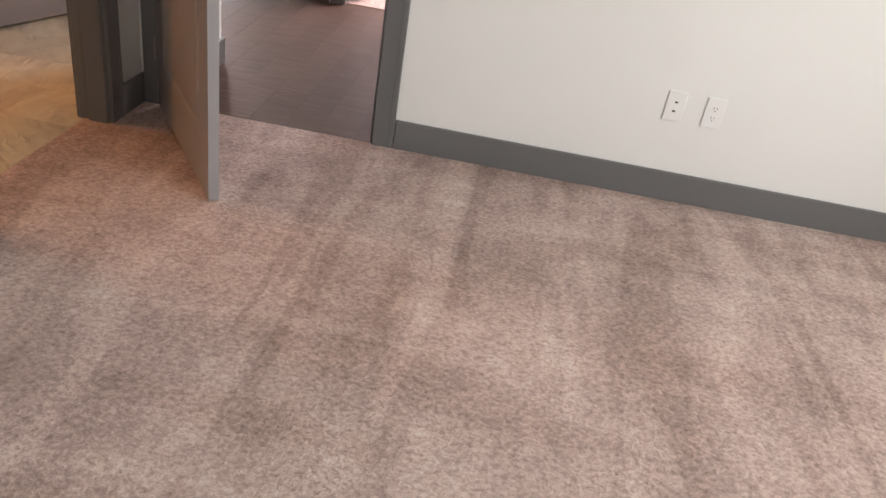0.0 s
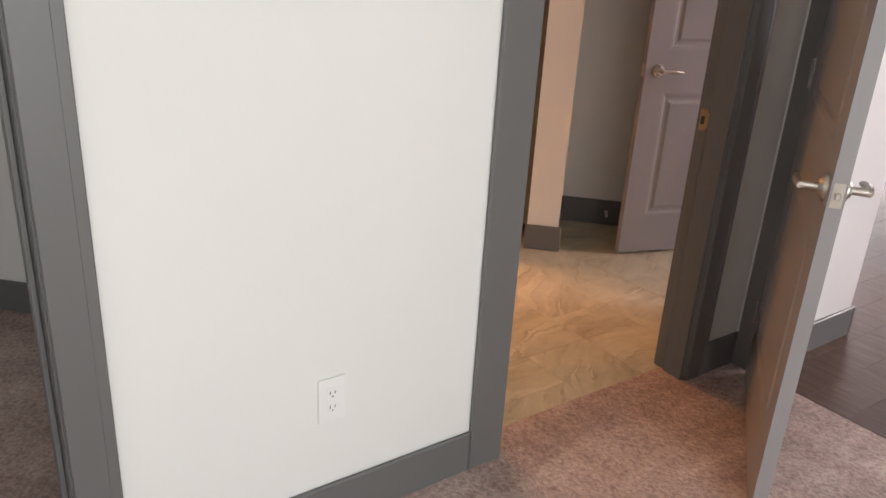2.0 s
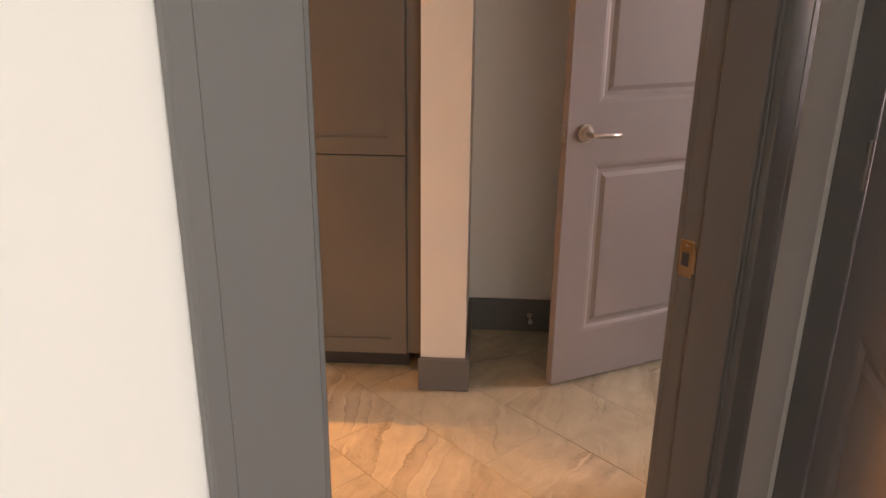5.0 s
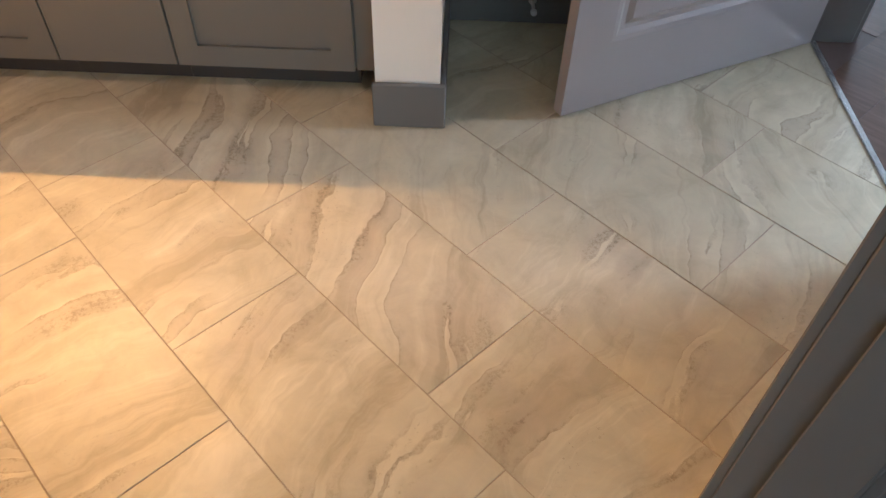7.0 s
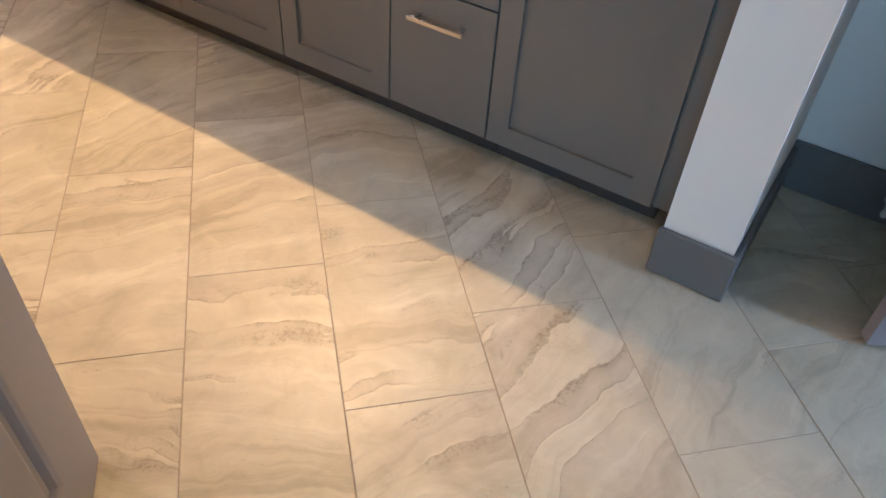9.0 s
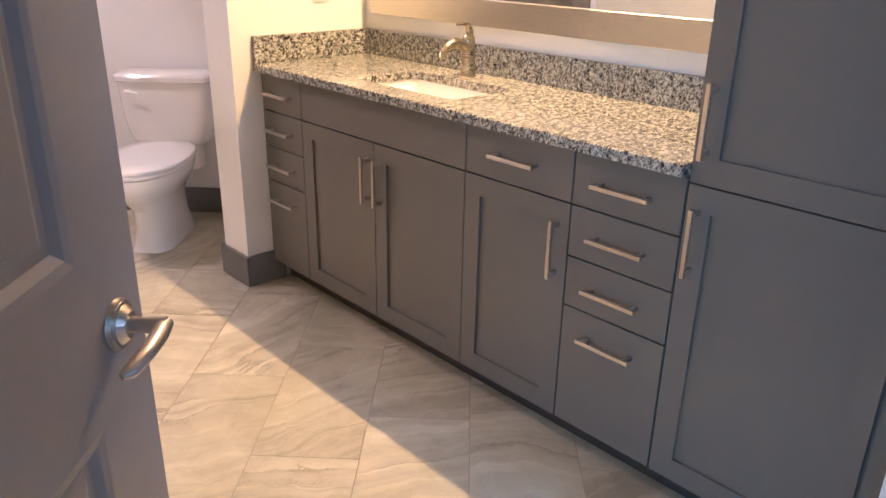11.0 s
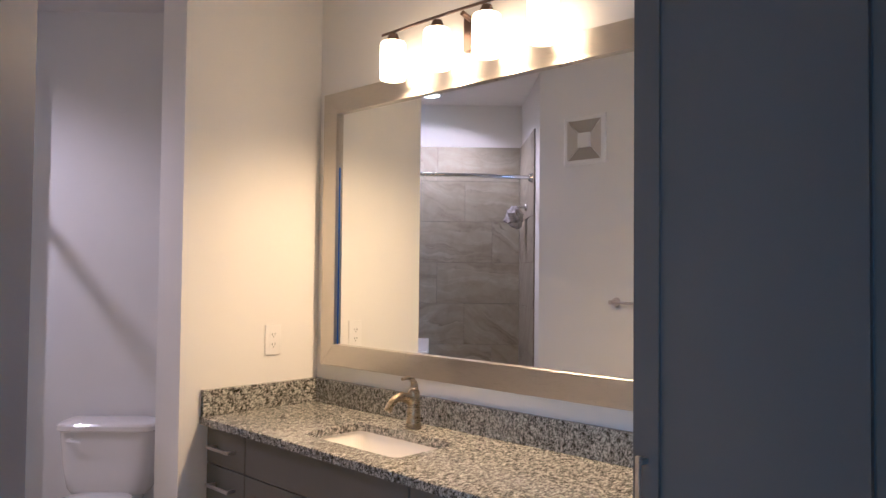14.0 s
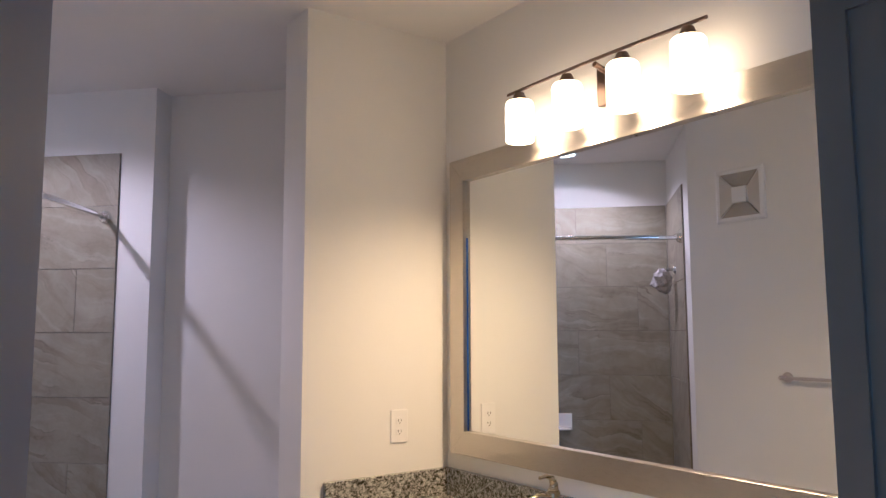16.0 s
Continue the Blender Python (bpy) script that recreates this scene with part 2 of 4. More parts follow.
BRONZE = metal("champagne_bronze", (0.46, 0.40, 0.26), 0.27, (1, 1, 8))
CHROME = metal("chrome", (0.75, 0.76, 0.78), 0.12, (1, 1, 1))
DARKM = metal("dark_bronze", (0.20, 0.15, 0.12), 0.35, (1, 1, 1))
HINGE = metal("satin_hinge", (0.30, 0.28, 0.27), 0.38, (1, 1, 1))
BRASS = metal("strike_brass", (0.60, 0.50, 0.34), 0.3, (1, 1, 1))
PORC = painted("porcelain", (0.88, 0.87, 0.84), 0.10, 0.01, 0.0)
PLAST = painted("white_plastic", (0.86, 0.86, 0.85), 0.35, 0.01, 0.02)
SLOT = plain("socket_slot", (0.05, 0.05, 0.05), 0.7)
MIRROR = plain("mirror_silver", (0.93, 0.945, 0.935), 0.0, 1.0)
BLUE = plain("blue_film", (0.02, 0.10, 0.55), 0.4)
SHADE = plain("lit_opal_glass", (0.9, 0.85, 0.8), 0.3, 0, SHADE_GLOW, SHADE_COLOUR)
RECESS = plain("lit_diffuser", (0.9, 0.9, 0.9), 0.3, 0, 20, (1.0, 0.65, 0.40))
VENTC = painted("vent_grille", (0.40, 0.38, 0.33), 0.5, 0.03, 0.05)
# much darker than the cabinet paint: the recess's shadow put into the colour
TOE_SHADE = painted("toe_kick_shade", (0.045, 0.040, 0.036), 0.6, 0.05, 0.05)
VENTL = painted("vent_side_blade", (0.62, 0.60, 0.55), 0.5, 0.03, 0.05)
BAG = painted("clear_wrap", (0.40, 0.39, 0.40), 0.25, 0.10, 0.9, 40, 0.01)
STRIP = metal("aluminium_strip", (0.72, 0.74, 0.78), 0.25, (60, 1, 1))
RUBBER = plain("white_rubber", (0.7, 0.7, 0.7), 0.6)
OUTSIDE = plain("daylight_backdrop", (0.7, 0.75, 0.8), 1.0, 0, 1.6, (0.80, 0.92, 0.90))


# ---- mesh tools ----
def box(bm, x0, x1, y0, y1, z0, z1, bevel=0.0, seg=1):
    m = Matrix.LocRotScale(((x0 + x1) / 2, (y0 + y1) / 2, (z0 + z1) / 2), None, (abs(x1 - x0), abs(y1 - y0), abs(z1 - z0)))
    r = bmesh.ops.create_cube(bm, size=1.0, matrix=m)
    if bevel:
        edges = {e for v in r["verts"] for e in v.link_edges}
        bmesh.ops.bevel(bm, geom=list(edges), offset=bevel, segments=seg, affect="EDGES", profile=0.6)
    return bm


def rod(bm, a, b, r, r2=None, n=20, bevel=0.0):
    a, b = Vector(a), Vector(b)
    d = b - a
    m = Matrix.Translation((a + b) / 2) @ d.to_track_quat("Z", "Y").to_matrix().to_4x4()
    res = bmesh.ops.create_cone(bm, cap_ends=True, segments=n, radius1=r, radius2=r if r2 is None else r2, depth=d.length, matrix=m)
    if bevel:
        edges = {e for v in res["verts"] for e in v.link_edges if any(len(f.verts) > 4 for f in e.link_faces)}
        bmesh.ops.bevel(bm, geom=list(edges), offset=bevel, segments=2, affect="EDGES")
    return bm


def rings(bm, loops, close_first=True, close_last=True):
    """Skins loops of equal length, in order."""
    vs = [[bm.verts.new(p) for p in loop] for loop in loops]
    n = len(vs[0])
    for a, b in zip(vs, vs[1:]):
        for i in range(n):
            bm.faces.new((a[i], a[(i + 1) % n], b[(i + 1) % n], b[i]))
    if close_first:
        bm.faces.new(list(reversed(vs[0])))
    if close_last:
        bm.faces.new(vs[-1])
    bmesh.ops.recalc_face_normals(bm, faces=bm.faces)
    return bm


def tube(bm, pts, radii, n=14, flat=1.0):
    """A tube along points, with a radius at each; flat squashes it across."""
    pts = [Vector(p) for p in pts]
    loops = []
    side0 = None
    for i, p in enumerate(pts):
        d = (pts[min(i + 1, len(pts) - 1)] - pts[max(i - 1, 0)]).normalized()
        side = side0 or d.orthogonal().normalized()
        side = (side - d * side.dot(d)).normalized()
        side0 = side
        up = d.cross(side)
        loops.append([p + radii[i] * (math.cos(a) * side + flat * math.sin(a) * up) for a in (2 * math.pi * k / n for k in range(n))])
    return rings(bm, loops)


def superloop(cx, cy, z, a, b, e=2.6, n=40, front=1.0):
    out = []
    for k in range(n):
        t = 2 * math.pi * k / n
        c, s = math.cos(t), math.sin(t)
        yy = b * math.copysign(abs(s) ** (2 / e), s)
        out.append((cx + a * math.copysign(abs(c) ** (2 / e), c), cy + (yy * front if s < 0 else yy), z))
    return out


def rrect(x0, x1, y0, y1, r, n=5):
    pts = []
    for cx, cy, a0 in ((x1 - r, y1 - r, 0), (x0 + r, y1 - r, 90), (x0 + r, y0 + r, 180), (x1 - r, y0 + r, 270)):
        for i in range(n + 1):
            a = radians(a0 + 90 * i / n)
            pts.append((cx + r * math.cos(a), cy + r * math.sin(a)))
    return pts


def prism(bm, pts, z0, z1):
    return rings(bm, [[(*p, z0) for p in pts], [(*p, z1) for p in pts]])


def part(name, bm, material, parent=None, label="", smooth=False, frame_m=None):
    me = bpy.data.meshes.new(name)
    bm.normal_update()
    bm.to_mesh(me)
    bm.free()
    me.materials.append(material)
    if smooth:
        for p in me.polygons:
            p.use_smooth = True
        me.set_sharp_from_angle(angle=radians(38))
    ob = new(name, me)
    if parent:
        ob.parent = parent
    if frame_m is not None:
        ob.matrix_basis = frame_m
    return tagged(ob, label)


def thing(name, m, label, category, group=""):
    ob = new(name)
    ob.empty_display_size = 0.1
    ob.matrix_basis = m
    return tagged(ob, label, category, group)


def B():
    return bmesh.new()


# ---- walls ----
def wall(name, boxes, frame_m=TURN, mat=WALL, label=""):
    bm = B()
    for b in boxes:
        box(bm, *b)
    return tagged(part(name, bm, mat, None, label, frame_m=frame_m), kind="structure")


wall("wall_bedroom_west", [(-5.0, -3.22, -1.39, -1.27, 0, H), (-3.22, -2.345, -1.39, -1.27, 2.07, H), (-2.345, -1.25, -1.39, -1.27, 0, H),
                           (-1.25, -0.365, -1.39, -1.27, 2.07, H), (-0.365, -0.10, -1.39, -1.27, 0, H)])
wall("wall_bedroom_north", [(-0.10, 0.02, -5.6, -2.40, 0, H), (-0.10, 0.02, -2.40, -1.45, 2.07, H), (-0.10, 0.02, -1.45, -1.27, 0, H)])
wall("wall_bedroom_south", [(-5.12, -5.0, -5.72, -1.27, 0, H)])
wall("wall_bedroom_window", [(-5.0, -3.95, -5.72, -5.6, 0, H), (-1.25, 0.02, -5.72, -5.6, 0, H), (-3.95, -1.25, -5.72, -5.6, 0, 0.6), (-3.95, -1.25, -5.72, -5.6, 2.4, H)])
wall("wall_hall_west", [(0.02, 0.53, -1.49, -1.27, 0, H)])
wall("wall_hall_east", [(0.02, 2.05, -2.60, -2.48, 0, H)])
wall("wall_hall_end", [(2.05, 2.17, -1.735, -1.55, 0, H), (2.05, 2.17, -2.60, -1.735, 2.07, H), (2.05, 2.17, -3.2, -2.60, 0, H)])
wall("wall_hall_side", [(2.17, 4.6, -1.67, -1.55, 0, H)])
wall("wall_hall_room_back", [(3.6, 3.72, -3.2, -1.64, 0, H), (2.22, 3.6, -3.3, -3.2, 0, H)])
wall("wall_bath_east", [(1.30, 1.42, 0.39, 5.2, 0, H), (1.30, 1.42, -0.50, 0.39, 2.07, H)], ID)
wall("wall_living_far", [(3.95, 9.0, 4.66, 4.80, 0, H), (1.42, 3.95, 4.66, 4.80, 2.45, H)], ID)
wall("wall_living_east", [(9.0, 9.1, -4.0, 8.2, 0, H)], ID)
wall("wall_living_west", [(1.2, 1.3, 5.2, 8.2, 0, H)], ID)
wall("wall_living_window", [(1.2, 3.0, 8.1, 8.2, 0, H), (6.2, 9.1, 8.1, 8.2, 0, H), (3.0, 6.2, 8.1, 8.2, 0, 0.7), (3.0, 6.2, 8.1, 8.2, 2.5, H)], ID)
wall("wall_pillar", [(0.057, 0.215, -0.092, 0.62, 0, H)], ID)
wall("wall_nook", [(0.215, 1.30, 0.425, 0.545, 0, H)], ID)
wall("wall_vanity", [(-2.235, 0.057, 0.50, 0.62, 0, H)], ID)
wall("wall_wing", [(-2.422, -2.235, -0.112, 1.30, 0, H)], ID)
wall("wall_toilet", [(-2.69, -0.90, 2.38, 2.50, 0, H)])
wall("wall_shower_end", [(-3.75, -2.69, 2.24, 2.50, 0, H)])
wall("wall_shower_back", [(-3.75, -3.64, 0.69, 2.24, 0, H)])
wall("wall_shower_near", [(-3.75, -2.65, 0.69, 0.785, 0, H)])
wall("wall_bath_south", [(-2.43, -0.59, -1.415, -1.315, 0, H)], ID)
wall("wall_bath_door_side", [(-1.50, -1.40, -1.27, -0.47, 0, H)])
wall("wall_closet", [(-3.42, -3.30, -1.27, 0.69, 0, H)])
wall("ceiling", [(-5.2, 10.5, -6.5, 6.5, H, H + 0.1)], mat=CEIL)

# ---- floors ----
wall("floor_slab", [(-5.2, 10.5, -6.5, 6.5, -0.15, -0.02)], mat=GROUT)
wall("floor_carpet", [(-5.0, -0.10, -5.6, -1.29, -0.02, 0.004)], mat=CARPET)
tagged(part("floor_closet", prism(B(), [sw(-3.30, -1.29), sw(-1.50, -1.29), sw(-1.50, -0.48), sw(-2.67, 0.69), sw(-3.30, 0.69)], -0.02, 0.0035), CARPET), kind="structure")
wall("floor_side_room", [(2.11, 3.60, -3.20, -1.67, -0.02, 0.004)], mat=CARPET)
bm = prism(B(), [sw(-0.10, -2.6), sw(-0.10, -1.45), sw(0.53, -1.40), (1.308, -0.5), (1.308, 8.1), (9.0, 8.1), (9.0, -1.9)], -0.02, -0.0012)
floor_wood = tagged(part("floor_wood", bm, GAP), "dark brown wood plank floor of the hallway", kind="structure")
bm = prism(B(), [sw(-0.34, -1.29), sw(-1.36, -1.29), sw(-1.38, -0.47), (-0.62, -1.33), (-2.43, -1.33), sw(-2.65, 0.79), sw(-3.64, 0.79), sw(-3.64, 2.24), sw(-2.69, 2.38), sw(-0.95, 2.38), (-2.3, 0.5), (1.2, 0.5), (1.30, 0.4), (1.30, -0.52)], -0.02, -0.0016)
floor_bath = tagged(part("floor_bath", bm, GROUT), "cream and grey veined stone tile floor of the bathroom", kind="structure")


# ---- trim ----
def base(name, runs, frame_m=TURN, h=0.128):
    """Baseboard: boxes x0 x1 y0 y1."""
    bm = B()
    for r in runs:
        box(bm, *r, 0.0, h, 0.003)
    return tagged(part(name, bm, TRIM, None, "grey painted baseboard along the wall", frame_m=frame_m), kind="structure")


base("baseboard_bedroom_west", [(-2.268, -1.357, -1.405, -1.3905), (-5.0, -3.315, -1.405, -1.3905), (-0.293, -0.102, -1.405, -1.3905)])
base("baseboard_bedroom_north", [(-0.115, -0.1005, -5.6, -2.474)])
base("baseboard_hall_west", [(0.115, 0.53, -1.505, -1.4905), (0.5305, 0.545, -1.505, -1.29)])
base("baseboard_hall_end", [(2.035, 2.0495, -1.650, -1.535), (2.035, 4.6, -1.5495, -1.535)])
base("baseboard_hall_east", [(0.12, 2.035, -2.4795, -2.465)])
base("baseboard_living", [(3.95, 9.0, 4.645, 4.6595), (1.4205, 1.435, 0.47, 5.2)], ID, 0.14)
base("baseboard_pillar", [(0.049, 0.230, -0.107, -0.0925), (0.2155, 0.230, -0.0925, 0.41)], ID)
base("baseboard_nook", [(0.2155, 1.21, 0.410, 0.4245)], ID, 0.142)
base("baseboard_wing", [(-2.437, -2.220, -0.127, -0.1125), (-2.2345, -2.220, -0.1125, 0.05), (-2.437, -2.4225, -0.1125, 0.88)], ID)
base("baseboard_toilet", [(-2.6895, -1.08, 2.365, 2.3795), (-2.6895, -2.675, 2.24, 2.365), (-2.86, -2.675, 2.225, 2.2395)])
base("baseboard_bath_south", [(-2.43, -0.62, -1.3145, -1.300)], ID)
base("baseboard_closet", [(-2.40, -0.75, -1.430, -1.4155)], ID)
base("baseboard_bath_door_side", [(-1.3995, -1.385, -1.17, -0.47)])


def casing(name, axis, a0, a1, face0, face1, sides, frame_m, wide=0.09, top=2.045, skip=()):
    """Jamb lining between the two wall faces, with a stop, and a casing on the given sides. axis: the way the opening runs."""
    root = tagged(new(name), "grey painted door frame with flat casing", kind="structure")
    root.matrix_basis = frame_m

    def bx(bm, u0, u1, v0, v1, z0, z1, bev=0.0025):
        if axis == "x":
            box(bm, u0, u1, v0, v1, z0, z1, bev)
        else:
            box(bm, v0, v1, u0, u1, z0, z1, bev)
    lo, hi = min(face0, face1) - 0.002, max(face0, face1) + 0.002
    bm = B()
    bx(bm, a0 - 0.0195, a0, lo, hi, 0, top)
    bx(bm, a1, a1 + 0.0195, lo, hi, 0, top)
    bx(bm, a0 - 0.0195, a1 + 0.0195, lo, hi, top + 0.0005, top + 0.02)
    part("jamb", bm, TRIM, root)
    for face, out in sides:
        bm = B()
        for u0, u1, tag in ((a0 - wide, a0 - 0.004, 0), (a1 + 0.004, a1 + 0.09, 1)):
            if (face, tag) in skip:
                continue
            v1 = face + out * 0.016
            bx(bm, u0, u1, face + out * 0.0005, v1, 0, top + 0.005)
            w = 0.022
            if tag == 0:
                bx(bm, u0 - 0.002, u0 + w, face + out * 0.001, face + out * 0.0175, 0, top + 0.09, 0.003)
            else:
                bx(bm, u1 - w, u1 + 0.002, face + out * 0.001, face + out * 0.0175, 0, top + 0.09, 0.003)
        bx(bm, a0 - 0.066, a1 + 0.066, face + out * 0.0005, face + out * 0.016, top + 0.0055, top + 0.088)
        part("casing", bm, TRIM, root)
    return root


def stops(root, axis, a0, a1, v0, v1, top=2.045):
    bm = B()
    for u0, u1 in ((a0 + 0.0005, a0 + 0.012), (a1 - 0.012, a1 - 0.0005)):
        if axis == "x":
            box(bm, u0, u1, v0, v1, 0, top - 0.012, 0.002)
        else:
            box(bm, v0, v1, u0, u1, 0, top - 0.012, 0.002)
    if axis == "x":
        box(bm, a0 + 0.0005, a1 - 0.0005, v0, v1, top - 0.0115, top - 0.0005, 0.002)
    else:
        box(bm, v0, v1, a0 + 0.0005, a1 - 0.0005, top - 0.0115, top - 0.0005, 0.002)
    part("door_stop_strip", bm, TRIM, root)


fr = casing("door_frame_bath", "x", -1.236, -0.385, -1.39, -1.27, [(-1.39, -1), (-1.27, 1)], TURN, wide=0.118)
stops(fr, "x", -1.236, -0.385, -1.388, -1.310)
fr_hall = casing("door_frame_hall", "y", -2.38, -1.472, -0.10, 0.02, [(-0.10, -1), (0.02, 1)], TURN, skip={(-0.10, 1), (0.02, 1)})
stops(fr_hall, "y", -2.38, -1.472, -0.062, 0.018)
bm = B()
box(bm, -0.1195, -0.1005, -1.468, -1.4065, 0, 2.13, 0.003)
part("casing", bm, TRIM, fr_hall)
fr = casing("door_frame_closet", "x", -3.20, -2.365, -1.39, -1.27, [(-1.39, -1), (-1.27, 1)], TURN)
stops(fr, "x", -3.20, -2.365, -1.34, -1.30)
fr = casing("door_frame_bath_hall", "y", -0.470, 0.370, 1.30, 1.42, [(1.30, -1), (1.42, 1)], ID, skip={(1.30, 0), (1.42, 0), (1.30, 1)})
fr = casing("door_frame_hall_end", "y", -2.58, -1.755, 2.05, 2.17, [(2.05, -1), (2.17, 1)], TURN)

STRIKES = []


def strike(m):
    """A strike plate; local x along the jamb's face, y out of it."""
    root = thing("strike_plate", m, "small brass strike plate let into the grey door jamb", "strike plate")
    bm = B()
    box(bm, -0.016, 0.012, 0.0, 0.0015, -0.035, 0.035, 0.0007)
    box(bm, -0.021, -0.016, -0.002, 0.0013, -0.026, 0.026, 0.0005)
    part("plate", bm, BRASS, root)
    bm = B()
    box(bm, -0.008, 0.007, 0.0015, 0.0019, -0.014, 0.012)
    part("latch_hole", bm, SLOT, root)
    for z in (-0.026, 0.024):
        part("screw", rod(B(), (0, 0.001, z), (0, 0.0026, z), 0.0036, n=12), NICKEL, root)


strike(TURN @ pose(-0.3852, -1.281, 0.922, 0, 0, 90))


# ---- doors ----
def lever(root_obj, x, z, y_face, out, to):
    """A lever handle on a door face; to: the side the lever points."""
    bm = rod(B(), (x, y_face, z), (x, y_face + out * 0.010, z), 0.032, 0.030, 32, 0.002)
    rod(bm, (x, y_face + out * 0.010, z), (x, y_face + out * 0.018, z), 0.024, 0.016, 28)
    h = part("handle", bm, NICKEL, root_obj, "brushed nickel lever handle", True)
    bm = rod(B(), (x, y_face + out * 0.017, z), (x, y_face + out * 0.060, z), 0.0095, 0.0105, 20)
    part("spindle", bm, NICKEL, h, smooth=True)
    y1 = y_face + out * 0.056
    tube(bm2 := B(), [(x - to * 0.010, y1, z), (x + to * 0.02, y1 + out * 0.004, z + 0.001), (x + to * 0.06, y1 + out * 0.006, z), (x + to * 0.098, y1 + out * 0.001, z - 0.003), (x + to * 0.108, y1 - out * 0.004, z - 0.004)],
         [0.0085, 0.0105, 0.0095, 0.0088, 0.004], 14, 0.8)
    part("lever", bm2, NICKEL, h, smooth=True)


def door(name, m, width, label, hz=0.925, mat=DOORP, flip=1, lever_sides=(1, -1), drop=0.0, st=0.115):
    """A two-panel door leaf; its hinge edge at the origin, running along +x, its thickness along y."""
    root = thing(name, m, label, "door", "panelled doors")
    t = 0.0175
    bottom, top = 0.012, 2.04
    px0, px1 = st, width - st
    rows = ((bottom, 0.20 - drop), (0.82 - drop, 1.02 - drop), (1.93 - drop, top))
    bm = B()
    for a, b in ((0, px0), (px1, width)):
        box(bm, a, b, -t, t, bottom, top)
    for a, b in rows:
        box(bm, px0, px1, -t, t, a, b)
    # moulded panels: a sloped recess and a raised field
    for z0, z1 in ((0.20 - drop, 0.82 - drop), (1.02 - drop, 1.93 - drop)):
        for sgn in (-1, 1):
            def loop(i, d):
                return [(px0 + i, sgn * d, z0 + i), (px1 - i, sgn * d, z0 + i), (px1 - i, sgn * d, z1 - i), (px0 + i, sgn * d, z1 - i)]
            lps = [loop(0, t), loop(0.012, t - 0.002), loop(0.024, t - 0.009), (loop(0.036, t - 0.009)), loop(0.052, t - 0.002)]
            vs = [[bm.verts.new(p) for p in lp] for lp in lps]
            for a, b in zip(vs, vs[1:]):
                for i in range(4):
                    bm.faces.new((a[i], a[(i + 1) % 4], b[(i + 1) % 4], b[i]))
            bm.faces.new(vs[-1])
    bmesh.ops.recalc_face_normals(bm, faces=bm.faces)
    part("leaf", bm, mat, root)
    for sgn in lever_sides:
        lever(root, width - 0.068, hz, sgn * t, sgn, -1)
    bm = B()
    box(bm, width + 0.0002, width + 0.0016, -0.0125, 0.0125, hz - 0.029, hz + 0.029, 0.0006)
    box(bm, width + 0.0014, width + 0.010, -0.006, 0.006, hz - 0.008, hz + 0.008, 0.002)
    part("latch", bm, NICKEL, root)
    for z in (0.25, 1.091, 1.82):
        bm = rod(B(), (-0.004, flip * (t + 0.006), z - 0.045), (-0.004, flip * (t + 0.006), z + 0.045), 0.0062, n=14)
        hg = part("hinge", bm, HINGE, root, smooth=True)
        bm = rings(B(), [[(xx, px, z + pz) for px, pz in rrect(-0.0155, 0.0135, -0.046, 0.046, 0.009, 4)] for xx in (-0.0004, -0.0022)])
        part("hinge_plate", bm, HINGE, hg)
        for py, pz in ((-0.006, -0.033), (0.003, 0.0), (-0.006, 0.033)):
            part("screw", rod(B(), (-0.002, py, z + pz), (-0.0034, py, z + pz), 0.0042, 0.0034, 12), NICKEL, hg)
    return root


def leaf_pose(hinge, tip):
    a = math.degrees(math.atan2(tip[1] - hinge[1], tip[0] - hinge[0]))
    return pose(hinge[0], hinge[1], 0, 0, 0, a)


door("bath_door", leaf_pose(sw(-1.211, -1.29), sw(-1.2175, -0.38)), 0.878, "open grey two-panel bathroom door with a nickel lever", flip=1, hz=0.877, drop=0.042, st=0.136)
door("bath_hall_door", leaf_pose((1.280, 0.362), (0.520, -0.035)), 0.858, "half-open grey two-panel door between bathroom and hallway", flip=-1)
door("bedroom_hall_door", leaf_pose(sw(-0.124, -1.490), (0.815, -1.985)), 0.868, "open grey bedroom door standing edge-on over the carpet", flip=-1)


# ---- cabinets ----
def pull(parent, x, z, vertical, yf=0.0, length=0.158):
    """A square bar pull; x, z its middle."""
    bm = B()
    h, q = length / 2, 0.0052
    if vertical:
        box(bm, x - q, x + q, yf - 0.036, yf - 0.026, z - h, z + h, 0.0012)
        for e in (-1, 1):
            box(bm, x - q, x + q, yf - 0.0262, yf, z + e * (h - 0.014) - q, z + e * (h - 0.014) + q, 0.001)
    else:
        box(bm, x - h, x + h, yf - 0.036, yf - 0.026, z - q, z + q, 0.0012)
        for e in (-1, 1):
            box(bm, x + e * (h - 0.014) - q, x + e * (h - 0.014) + q, yf - 0.0262, yf, z - q, z + q, 0.001)
    return part("pull", bm, NICKEL, parent, "brushed nickel bar pull")


def slab(parent, x0, x1, z0, z1, name="drawer_front"):
    return part(name, box(B(), x0 + 0.002, x1 - 0.002, 0.0, 0.0185, z0 + 0.002, z1 - 0.002, 0.0015), CAB, parent)


